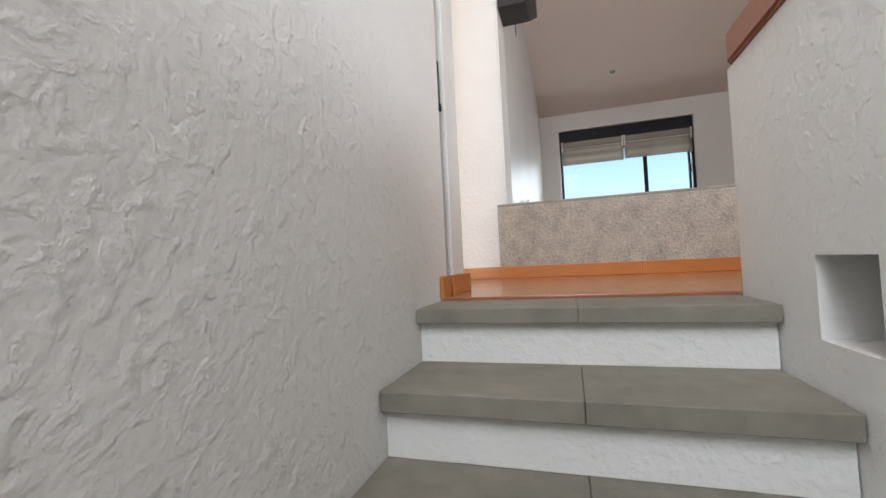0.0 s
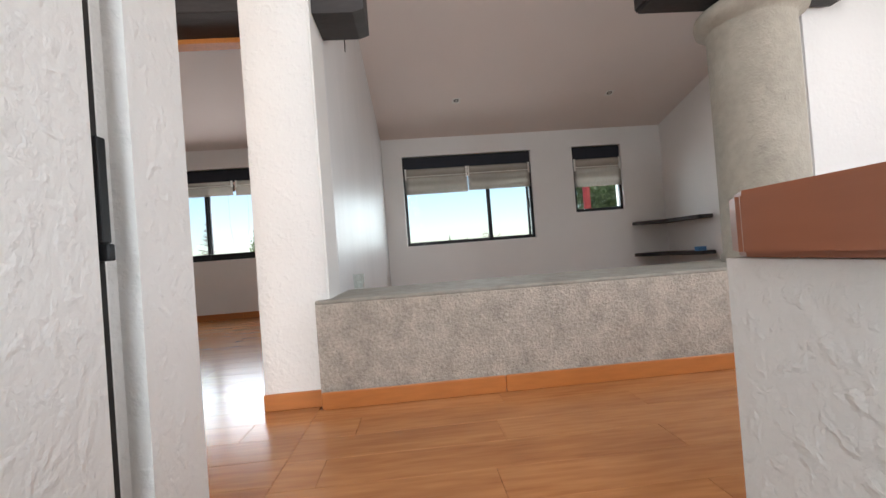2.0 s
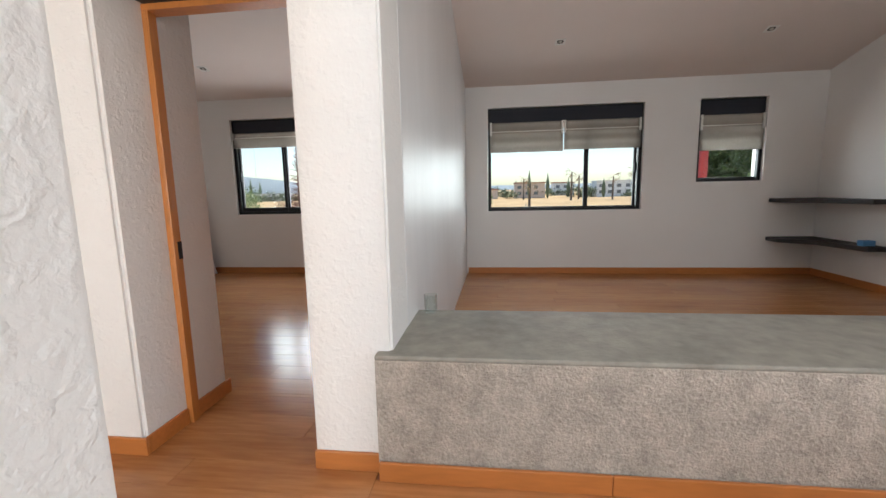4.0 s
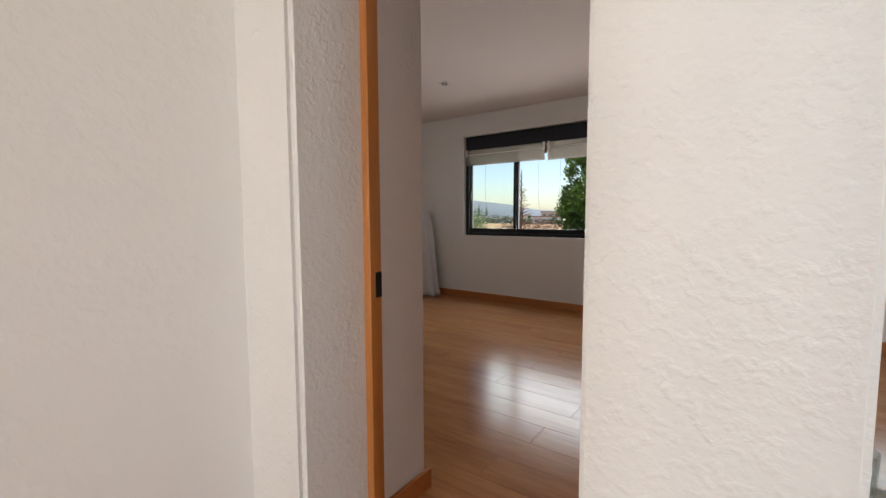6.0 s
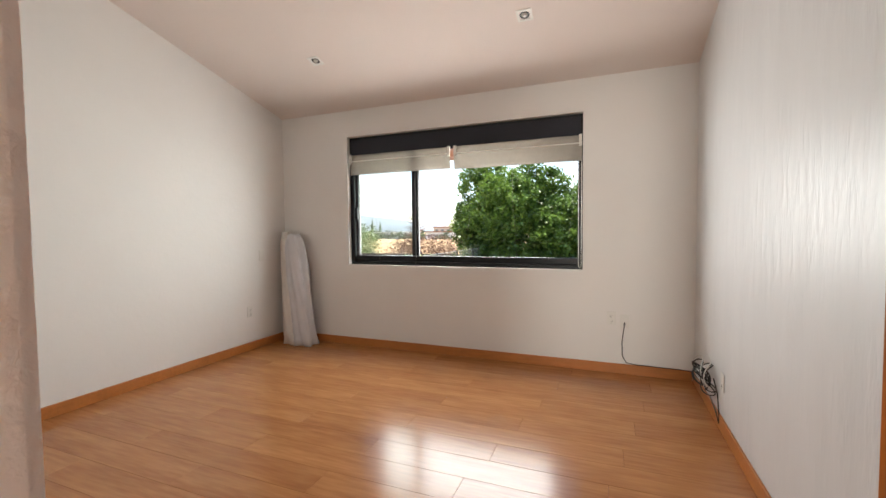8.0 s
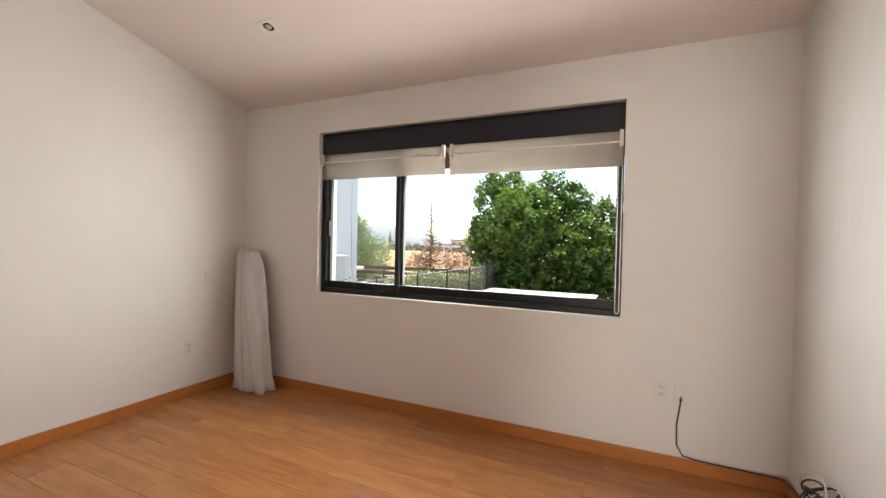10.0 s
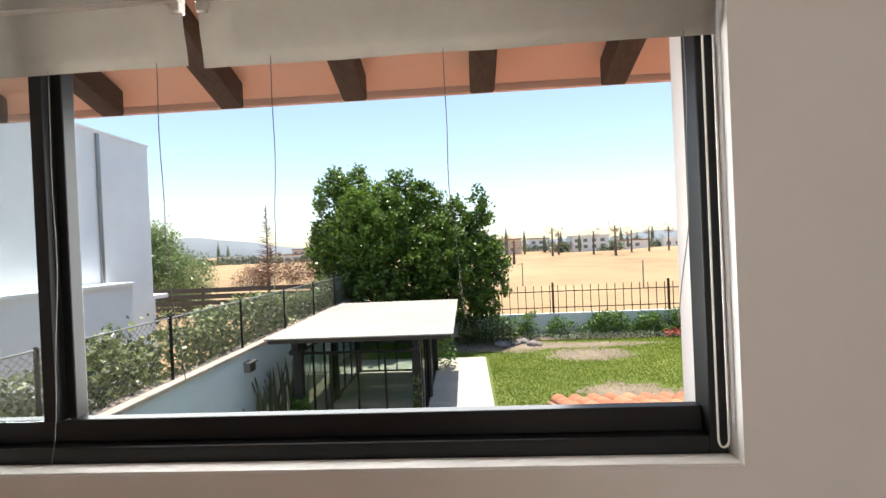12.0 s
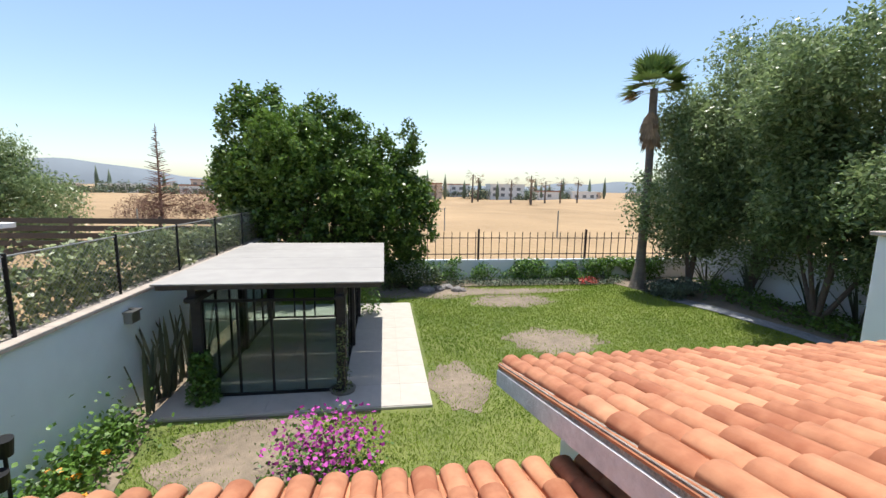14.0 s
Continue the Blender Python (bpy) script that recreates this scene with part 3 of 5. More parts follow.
        part("tube", tube([(a, WY + 0.002, zb + (vz - zb) * 0.72), (b, WY + 0.002, zb + (vz - zb) * 0.72)], 0.006), PLASTIC, bl, "thin white blind rail")
        for xx in (a + 0.012, b - 0.012):
            part("bracket", box(xx - 0.012, xx + 0.012, WY + 0.001, WY + 0.026, zb + (vz - zb) * 0.6, vz + 0.02, bev=0.003), PLASTIC, bl, "white plastic bracket")
    return c


window("window_1", W3, -2.85, [(-3.61, -2.44, 1.865, 1), (-2.40, -1.20, 1.855, 1)], -1, "black aluminium sliding window standing half open")
window("window_2", W1, 1.47, [(0.17, 1.15, 1.685, 3), (1.16, 2.15, 1.70, 3)], 1, "black aluminium sliding window above the far room")
window("window_3", W2, None, [(2.88, 3.65, 1.63, 3)], 0, "small black aluminium window in far room")

# cords that hang from the blinds, and the bead chain
def wavy(x, y, z0, z1, amp, n=14, curl=0.0, seed=0):
    return [(x + amp * math.sin(i * 0.9 + seed) * (i / n) + curl * (i / n) ** 4, y + 0.2 * amp * math.cos(i * 0.7), z0 + (z1 - z0) * i / n) for i in range(n + 1)]


for k, (x, zb) in enumerate(((-3.30, 0.93), (-2.80, 0.90), (-2.52, 1.10), (-2.235, 1.2), (-1.82, 1.19), (-1.27, 1.2))):
    thing("blind_cord", tube(wavy(x, WY + 0.026, 1.89, zb, 0.005, 16, 0.04 * (-1) ** k, k), 0.0012, 5), CORD, "thin grey blind cord hanging loose", "cord", "blind cords")
loop = [(-1.215 + 0.012 * math.cos(math.pi * t), WY + 0.03, 0.93 - 0.02 * math.sin(math.pi * t)) for t in [i / 8 for i in range(9)]]
thing("bead_chain", tube([(-1.203, WY + 0.03, 2.0)] + loop + [(-1.227, WY + 0.03, 2.0)], 0.0025, 5), PLASTIC, "white beaded blind chain loop", "cord")

# ---- door and frame ----
fr = holder("door_frame", ((JL + JR) / 2, 3.29, 0), "orange varnished wooden door frame", "door frame", kind=S)
part("jamb", boxes((JL + 0.001, JL + 0.026, 3.25, 3.31, 0, 2.045), (JL + 0.026, JL + 0.034, 3.25, 3.275, 0, 2.045), bev=0.002), FRAMEW, fr)
part("jamb", prism([(-0.578, 3.047), (-0.558, 3.047), (-0.549, 3.338), (-0.569, 3.338)], 0, 2.045, bev=0.002), FRAMEW, fr)
part("head", box(JL + 0.001, JR - 0.031, 3.25, 3.335, 2.046, 2.074, bev=0.002), FRAMEW, fr)
part("strike_plate", box(JL + 0.0265, JL + 0.030, 3.278, 3.308, 0.875, 0.965, bev=0.001), BLACK, fr, "dark metal strike plate")
door = holder("door_1", (-0.562, 3.345, 0.008), "reddish brown varnished wooden door standing open", "door", kind=S)
DW = 0.72


def door_part(name, bm, mat, label="", parent=None, smooth=False):
    bmesh.ops.transform(bm, matrix=Matrix.Translation((-0.562, 3.345, 0.008)) @ Matrix.Rotation(radians(5.6), 4, "Z"), verts=bm.verts)
    return part(name, bm, mat, parent or door, label, smooth)


leaf = door_part("leaf", box(-0.042, -0.002, 0.004, DW, 0, 2.03, bev=0.003), DOORW)
HZ = 0.915
hd = door_part("handle", tube([(-0.045, DW - 0.07, HZ), (-0.10, DW - 0.07, HZ)], 0.014, 14), BRASS, "polished brass lever handle", leaf, True)
door_part("rose", add_cone(add_cone(bmesh.new(), (-0.043, DW - 0.07, HZ), (-0.050, DW - 0.07, HZ), 0.035, 0.033, 24), (-0.050, DW - 0.07, HZ), (-0.060, DW - 0.07, HZ), 0.027, 0.018, 24), BRASS, "", leaf)
door_part("lever", tube([(-0.095, DW - 0.07, HZ + 0.002), (-0.104, DW - 0.085, HZ), (-0.108, DW - 0.11, HZ - 0.012), (-0.108, DW - 0.14, HZ - 0.03), (-0.106, DW - 0.165, HZ - 0.037), (-0.102, DW - 0.182, HZ - 0.032)],
                        [0.010, 0.012, 0.011, 0.009, 0.008, 0.010], 12), BRASS, "", leaf, True)
for z in (0.22, 0.88, 1.78):
    door_part("hinge", boxes((-0.040, -0.004, 0.0005, 0.0035, z - 0.05, z + 0.05)), BRASS, "brass hinge with screws")
    hb = bmesh.new()
    for dz in (-0.032, 0, 0.032):
        add_cone(hb, (-0.022 + 0.006 * (dz != 0), 0.0004, z + dz), (-0.022 + 0.006 * (dz != 0), -0.001, z + dz), 0.005, 0.004, 10)
    door_part("screw", hb, STEEL)

# latch keep in the stair wall joint
lk = thing("latch_plate", boxes((-0.2885, -0.275, 1.518, 1.54, 0.79, 0.97), (-0.2885, -0.269, 1.522, 1.538, 0.76, 0.789), bev=0.003), BLACK, "dark metal latch plate in the wall joint", "latch")

# ---- fittings ----
def outlet(m, label, holes=2):
    o = holder("outlet", m.translation, label, "outlet", "wall outlets")
    def put(name, bm, mat, lab=""):
        bmesh.ops.transform(bm, matrix=m, verts=bm.verts)
        part(name, bm, mat, o, lab)
    put("plate", box(-0.036, 0.036, -0.006, 0, -0.058, 0.058, bev=0.003), PLASTIC)
    if holes:
        for z in (-0.025, 0.02)[:holes]:
            put("slot", box(-0.009, -0.006, -0.0075, -0.0055, z - 0.007, z + 0.007), BLACK)
            put("slot", box(0.006, 0.009, -0.0075, -0.0055, z - 0.007, z + 0.007), BLACK)
            put("slot", box(-0.002, 0.002, -0.0075, -0.0055, z - 0.018, z - 0.013), BLACK)
    return o


outlet(pose(-0.952, WY - 0.001, 0.475), "white double wall outlet plate")
outlet(pose(-0.845, WY - 0.001, 0.455), "white wall plate with a black cable", 1)
outlet(pose(XL + 0.001, 6.69, 0.41, 0, 0, 90), "white wall outlet on the side wall")
outlet(pose(XL + 0.001, 6.87, 1.0, 0, 0, 90), "white blank switch plate on the wall", 0)
outlet(pose(-0.155, 6.6, 0.42, 0, 0, 90), "white wall plate near the far corner", 0)
outlet(pose(-0.321, 6.35, 0.30, 0, 0, -90), "white wall plate behind coiled cables", 1)


def spot(x, y):
    z = ceil_z(x, y)
    ang = -math.degrees(math.atan(SLOPE))
    m = pose(x, y, z, ang)
    c = holder("ceiling_spotlight", (x, y, z), "small square recessed ceiling spotlight, unlit", "spotlight", "ceiling spotlights")
    for nm, bmx, mt in (("frame", boxes((-0.055, -0.038, -0.055, 0.055, -0.006, 0.001), (0.038, 0.055, -0.055, 0.055, -0.006, 0.001), (-0.038, 0.038, -0.055, -0.038, -0.006, 0.001), (-0.038, 0.038, 0.038, 0.055, -0.006, 0.001)), PLASTIC),
                        ("reflector", add_cone(bmesh.new(), (0, 0, -0.001), (0, 0, 0.0005), 0.036, 0.036, 20), BLACK),
                        ("bulb", add_cone(bmesh.new(), (0.0, 0, -0.012), (0, 0, -0.001), 0.012, 0.022, 16), LENS)):
        bmesh.ops.transform(bmx, matrix=m, verts=bmx.verts)
        part(nm, bmx, mt, c)


for x, y in ((-3.40, 6.45), (-1.545, 6.41), (0.95, 6.35), (3.1, 6.35), (-2.9, 4.9)):
    spot(x, y)

# coiled cable in the bedroom's corner
rng = random.Random(4)
cb = holder("coiled_cable", (-0.40, 6.62, 0.16), "tangled black and white cables hanging on the wall", "cable")
for k in range(9):
    R, cy, cz = rng.uniform(0.07, 0.13), 6.62 + rng.uniform(-0.06, 0.06), 0.24 + rng.uniform(-0.03, 0.03)
    ph, tl = rng.uniform(0, 6), rng.uniform(-0.05, 0.05)
    pts = [(-0.375 + 0.03 * math.sin(2 * a + ph) + tl * math.sin(a), cy + R * 1.15 * math.cos(a), cz + R * 0.85 * math.sin(a)) for a in [2 * math.pi * i / 26 for i in range(27)]]
    part("cable_loop", tube(pts, 0.0042, 6), CABLEW if k in (3, 6) else CABLE, cb)
part("cable_tail", tube([(-0.34, 6.5, 0.27), (-0.335, 6.42, 0.2), (-0.338, 6.36, 0.1), (-0.345, 6.33, 0.05), (-0.345, 6.4, 0.09), (-0.35, 6.55, 0.14)], 0.004), CABLE, cb)
thing("wall_cable", tube([(-0.845, WY - 0.012, 0.45), (-0.85, WY - 0.02, 0.40), (-0.865, WY - 0.012, 0.28), (-0.862, WY - 0.012, 0.16), (-0.83, WY - 0.012, 0.10), (-0.75, WY - 0.022, 0.092), (-0.6, WY - 0.022, 0.090),
                          (-0.42, WY - 0.025, 0.089), (-0.35, WY - 0.06, 0.095), (-0.345, 7.0, 0.11), (-0.36, 6.78, 0.2)], 0.004), CABLE, "black cable running down the wall to baseboard", "cable")


# fabric bundle leaning in the corner
def drape(x0, y0, x1, y1, h, rad, seed, mat, parent):
    r = random.Random(seed)
    b = bmesh.new()
    rings, n = [], 48
    for i in range(19):
        t = i / 18
        cx, cy = x0 + (x1 - x0) * t, y0 + (y1 - y0) * t
        wide = rad * (1.15 - 0.25 * t + 0.1 * math.sin(4 * t + seed))
        if t > 0.93:
            wide *= 1 - (t - 0.93) * 5
        ring = []
        for k in range(n):
            a = 2 * math.pi * k / n
            rr = wide * (1 + 0.12 * math.sin(4 * a + seed + 2.5 * t) + 0.09 * math.sin(7 * a + 5 * t + seed * 2) + 0.05 * math.sin(13 * a + 17 * t + seed) + 0.25 * max(0, 0.12 - t) / 0.12 * math.sin(5 * a + seed))
            ring.append(b.verts.new((cx + rr * math.cos(a), cy + 0.72 * rr * math.sin(a), max(0.002, h * t + 0.008 * math.sin(3 * a)))))
        rings.append(ring)
    for A, B in zip(rings, rings[1:]):
        for k in range(n):
            b.faces.new((A[k], A[(k + 1) % n], B[(k + 1) % n], B[k]))
    b.faces.new(rings[0][::-1])
    b.faces.new(rings[-1])
    part("fabric_roll", b, mat, parent, smooth=True)


fb = holder("rolled_fabric", (-4.18, 7.08, 0), "bundle of rolled cream fabric leaning in corner", "fabric")
drape(-4.27, 7.06, -4.41, 7.13, 1.25, 0.088, 1, FABRIC, fb)
drape(-4.10, 7.05, -4.275, 7.11, 1.225, 0.108, 5, FABRIC2, fb)

# corner shelves of the far room
for z in (0.50, 1.0):
    thing("corner_shelf", prism([(3.76, WY - 0.002), (XR - 0.002, WY - 0.002), (XR - 0.002, 6.18), (4.12, 6.18), (4.05, 6.75), (3.76, 7.02)], z - 0.05, z, bev=0.006), DARKW,
          "dark wooden angled corner shelf on the wall", "shelf", "corner shelves")
thing("small_box", box(4.14, 4.26, 6.26, 6.34, 0.501, 0.56, bev=0.003), BLUE, "small blue and white packet on the shelf", "box")

thing("glass_tumbler", lathe([(0.03, 0), (0.034, 0.008), (0.037, 0.10), (0.034, 0.10), (0.031, 0.012), (0.002, 0.012)], (-0.14, 3.52, 0.5415), 20), GLASS, "clear glass tumbler on the low wall", "glass", smooth=True)
# hook on the partition
thing("wall_wire", tube([(-0.198, 4.0, 2.55), (-0.188, 4.02, 2.52), (-0.186, 4.05, 2.42), (-0.187, 4.04, 2.36)], 0.004), CABLE, "short loose wire on the wall", "wire")


# ---- outside: roofs ----
G = -2.74
TP = 0.205                    # spacing of the barrel tiles


def barrel(length, r0, r1, drop):
    """A half-round clay tile, thick-edged, lying along y, its wide end towards +y."""
    bm = bmesh.new()
    n = 7
    rings = []
    for y, r in ((0, r0), (length, r1)):
        o = [bm.verts.new((r * math.cos(math.pi * k / n), y, r * 0.85 * math.sin(math.pi * k / n) - drop * y)) for k in range(n + 1)]
        i = [bm.verts.new(((r - 0.014) * math.cos(math.pi * k / n), y, (r - 0.014) * 0.85 * math.sin(math.pi * k / n) - drop * y)) for k in range(n + 1)]
        rings.append((o, i))
    (a, ai), (b, bi) = rings
    for k in range(n):
        bm.faces.new((a[k], a[k + 1], b[k + 1], b[k]))
        bm.faces.new((ai[k + 1], ai[k], bi[k], bi[k + 1]))
        bm.faces.new((b[k], b[k + 1], bi[k + 1], bi[k]))
    bm.faces.new((a[0], b[0], bi[0], ai[0]))
    bm.faces.new((b[n], a[n], ai[n], bi[n]))
    for f in bm.faces:
        f.smooth = True
    return bm


TDROP = 0.25
TLEN, TSTEP = 0.42, 0.34
tile_mesh = mesh_of(barrel(TLEN, 0.076, 0.094, TDROP - 0.035), TILE)
tile_rng = random.Random(7)


def tiled_roof(name, x0, cols, ya, yb, zb, skew, label, near):
    """Barrel tiles on a mortar bed, sloping down towards +y; zb is the height at yb."""
    def z(y):
        return zb + TDROP * (yb - y)
    x1 = x0 + cols * TP
    sl = tagged(part(name, prism([(x0, ya), (x1, ya), (x1, yb - 0.03), (x0, yb - 0.03)], lambda x, y: z(y) - 0.09, lambda x, y: z(y) - 0.005), MORTAR), label, "roof", kind=S)
    rows = int((yb - ya) / TSTEP)
    extra = bmesh.new()
    for c in range(cols):
        for r in range(rows):
            x = x0 + (c + 0.5) * TP
            y = yb - TLEN - r * TSTEP + tile_rng.uniform(-0.012, 0.012)
            m = Matrix.Translation((x + tile_rng.uniform(-0.006, 0.006), y, z(y) + 0.022 + tile_rng.uniform(-0.003, 0.004))) @ Matrix.Rotation(radians(tile_rng.uniform(-1.5, 1.5)), 4, "Z")
            if near(x, y):
                o = new("roof_tile", tile_mesh)
                o.matrix_basis = m
                o.parent = sl
            else:
                e = barrel(TLEN, 0.076, 0.094, TDROP - 0.035)
                bmesh.ops.transform(e, matrix=m, verts=e.verts)
                me = bpy.data.meshes.new("t")
                e.to_mesh(me)
                e.free()
                extra.from_mesh(me)
                bpy.data.meshes.remove(me)
    if len(extra.verts):
        tagged(part("roof_tiles", extra, TILEJ, sl, "rows of weathered orange clay barrel tiles", True), kind="stuff")
    else:
        extra.free()
    ch = bmesh.new()
    for c in range(cols + 1):
        add_cone(ch, (x0 + c * TP, ya, z(ya) + 0.004), (x0 + c * TP, yb - 0.02, zb + 0.006), 0.03, 0.035, 6)
    part("tile_channel", ch, TILEJ, sl, "dusty clay channels between the tiles")
    return sl


roofA = tiled_roof("roof_low", -5.0, 22, 7.47, 9.86, -0.715, 0, "low tiled roof below the window, orange clay", lambda x, y: x > -3.6 and y > 8.7)
roofB = tiled_roof("roof_side", -0.86, 27, 7.47, 11.28, -0.53, 0, "large tiled roof of orange clay barrel tiles", lambda x, y: x < 2.9 and y > 7.9)
part("verge", prism([(-0.90, 7.47), (-0.845, 7.47), (-0.845, 11.26), (-0.90, 11.26)], lambda x, y: -0.53 + TDROP * (11.28 - y) - 0.21, lambda x, y: -0.53 + TDROP * (11.28 - y) - 0.045), GREYW, roofB, "rough whitewashed cement verge board")
part("verge_mortar", prism([(-0.885, 7.47), (-0.80, 7.47), (-0.80, 11.25), (-0.885, 11.25)], lambda x, y: -0.53 + TDROP * (11.28 - y) - 0.044, lambda x, y: -0.53 + TDROP * (11.28 - y) + 0.03), MORTAR, roofB, "crumbling mortar under the edge tiles")
part("soffit", prism([(-0.84, 7.47), (4.6, 7.47), (4.6, 11.05), (-0.84, 11.05)], lambda x, y: -0.53 + TDROP * (11.28 - y) - 0.13, lambda x, y: -0.53 + TDROP * (11.28 - y) - 0.091), EAVEW, roofB)
for y in (10.55, 9.6):
    thing("roof_purlin", box(-0.60, 4.0, y - 0.07, y + 0.07, -0.53 + TDROP * (11.28 - y) - 0.37, -0.53 + TDROP * (11.28 - y) - 0.15, bev=0.008), DARKW, "dark wooden beam under the tiled roof", "beam")
thing("wing_wall", boxes((-0.30, -0.1, 7.46, 10.9, G, -0.85), (-0.1, 4.4, 10.7, 10.9, G, -0.85), (4.4, 4.6, 7.46, 10.9, G, -0.85)), WHITEW, "white wall under the side roof", "wall", kind=S)
thing("porch_beam", box(-5.0, -0.62, 9.55, 9.7, -0.99, -0.80, bev=0.008), DARKW, "dark wooden beam under the low roof", "beam")
for x in (-4.9, -0.9):
    thing("porch_post", box(x - 0.08, x + 0.08, 9.55, 9.7, G, -0.992, bev=0.01), DARKW, "dark wooden porch post", "post", "porch posts")
ch = thing("chimney", box(6.95, 8.8, 12.35, 13.6, G, 0.62, bev=0.02), WHITEW, "white plastered chimney block beyond the roof", "chimney")
part("coping", box(6.87, 8.88, 12.27, 13.68, 0.622, 0.70, bev=0.015), CAPST, ch, "weathered stone coping")
part("flue", add_cone(bmesh.new(), (8.0, 12.9, 0.7), (8.0, 12.9, 1.6), 0.11, 0.11, 14), PINK, ch, "rust red flue pipe")

# ---- outside: ground ----
def sheet(name, x0, x1, y0, y1, nx, ny, zf, mat, label, category):
    bm = bmesh.new()
    V = [[bm.verts.new((x0 + (x1 - x0) * i / nx, y0 + (y1 - y0) * j / ny, zf(x0 + (x1 - x0) * i / nx, y0 + (y1 - y0) * j / ny))) for i in range(nx + 1)] for j in range(ny + 1)]
    for j in range(ny):
        for i in range(nx):
            bm.faces.new((V[j][i], V[j][i + 1], V[j + 1][i + 1], V[j + 1][i]))
    return thing(name, bm, mat, label, category, kind=S, smooth=True)


def field_z(x, y):
    d = max(0.0, y - 27)
    far = min(1.0, d / 60)
    return G - 0.06 - 0.2 * min(1, d / 3) + far * (1.4 * noise.noise((x * 0.018, y * 0.018, 3.1)) + 0.35 * noise.noise((x * 0.07, y * 0.07, 1.7)))


sheet("ground", -2500, 2500, -60, 4200, 1, 1, lambda x, y: G - 1.6, FIELD, "dry tan ground reaching the horizon", "ground")
sheet("field", -170, 150, 25.3, 250, 110, 90, field_z, FIELD, "dry straw coloured open field", "ground")
sheet("lawn", -6.6, 13.0, 7.3, 25.4, 2, 2, lambda x, y: G, LAWN, "green garden lawn with worn patches", "lawn")
sheet("neighbour_ground", -60, -6.9, -20, 26, 2, 2, lambda x, y: G - 0.02, FIELD, "dry ground of the neighbouring plot", "ground")
sheet("side_ground", 12.9, 60, -20, 26, 2, 2, lambda x, y: G - 0.02, FIELD, "dry ground beyond the garden wall", "ground")


def blob(cx, cy, rx, ry, seed, n=72):
    return [(cx + rx * (1 + 0.45 * noise.noise((math.cos(a) * 2.6, math.sin(a) * 2.6, seed))) * math.cos(a), cy + ry * (1 + 0.45 * noise.noise((math.cos(a) * 2.6 + 5, math.sin(a) * 2.6, seed))) * math.sin(a)) for a in [2 * math.pi * i / n for i in range(n)]]


PATCHES = [(2.5, 17.5, 1.35, 0.95), (2.6, 21.6, 1.7, 0.8), (-0.55, 15.3, 0.62, 1.0), (-4.1, 13.4, 1.35, 0.95), (2.0, 23.0, 3.6, 0.5), (-1.0, 23.6, 2.6, 1.5)]
for k, p in enumerate(PATCHES):
    thing("soil_patch", prism(blob(*p, k * 3.3), G, G + 0.006 + 0.001 * k), SOIL, "bare dusty brown soil patch in the lawn", "soil", kind=S)
thing("planting_bed", prism([(-6.58, 8), (-5.7, 8), (-5.6, 12.4), (-6.0, 14.3), (-6.05, 22), (-6.58, 22)], G, G + 0.03), SOIL, "brown soil bed along the garden wall", "soil", kind=S)
thing("planting_bed", prism([(-2, 23.9), (8, 23.9), (9.2, 21.5), (9.6, 19.2), (10.2, 16), (10.4, 10), (12.6, 10), (12.6, 25.1), (-2, 25.1)], G, G + 0.032), SOIL, "dark soil bed along the back walls", "soil", kind=S)
thing("gravel_edge", prism([(8.5, 21.3), (9.2, 19.6), (9.7, 17.2), (9.9, 10), (10.6, 10), (10.3, 17.4), (9.8, 20), (9.2, 21.6)], G + 0.033, G + 0.05), GRAVEL, "grey gravel strip edging the lawn", "gravel", kind=S)
rngn = np.random.default_rng(11)


def grass():
    n = 220000
    x, y = rngn.uniform(-5.7, 10.2, n), 11.0 + 13.2 * rngn.random(n) ** 1.25
    keep = ~((x < -1.1) & (x > -6.3) & (y > 14.3) & (y < 21.6)) & (x < 10.0 - np.clip(y - 17, 0, 9) * 0.28)
    for k, (cx, cy, rx, ry) in enumerate(PATCHES):
        d = ((x - cx) / rx) ** 2 + ((y - cy) / ry) ** 2
        keep &= (d > rngn.uniform(0.15, 1.7, n)) | (rngn.random(n) < 0.05)
    keep &= ~((x < -5.6 - np.clip(y - 12.4, 0, 2) * 0.2))
    x, y = x[keep], y[keep]
    n = len(x)
    a, h = rngn.uniform(0, 2 * np.pi, n), rngn.uniform(0.02, 0.055, n)
    w = 0.006 + 0.0006 * (y - 10)
    dx, dy = np.cos(a) * w, np.sin(a) * w
    lx, ly = rngn.normal(0, 0.022, n), rngn.normal(0, 0.022, n)
    z = np.full(n, G)
    V = np.stack([np.stack([x - dx, y - dy, z], 1), np.stack([x + dx, y + dy, z], 1), np.stack([x + dx * 0.3 + lx, y + dy * 0.3 + ly, z + h], 1), np.stack([x - dx * 0.3 + lx, y - dy * 0.3 + ly, z + h], 1)], 1).reshape(-1, 3)
    tagged(new("lawn_grass", quads_mesh(V, BLADE)), "short green lawn grass, patchy and dry in places", "grass", kind="stuff")


grass()

# terrace of concrete flags
ter = thing("terrace", box(-6.15, -1.2, 14.42, 21.45, G, G + 0.05, bev=0.006), SLAB, "pale concrete terrace under the garden pavilion", "terrace", kind=S)
flag_cache = {}
ys = [14.44 + 0.877 * i for i in range(9)]
xs = [-6.13, -5.2, -4.25, -3.3, -2.36, -1.79, -1.22]
for i in range(8):
    for j in range(6):
        key = (round(xs[j + 1] - xs[j], 3), 0.877)
        if key not in flag_cache:
            flag_cache[key] = mesh_of(box(0.0025, key[0] - 0.0025, 0.0025, 0.8745, 0, 0.012, bev=0.002, seg=1), SLAB)
        o = new("flagstone", flag_cache[key])
        o.location = (xs[j], ys[i], G + 0.051)
        o.parent = ter

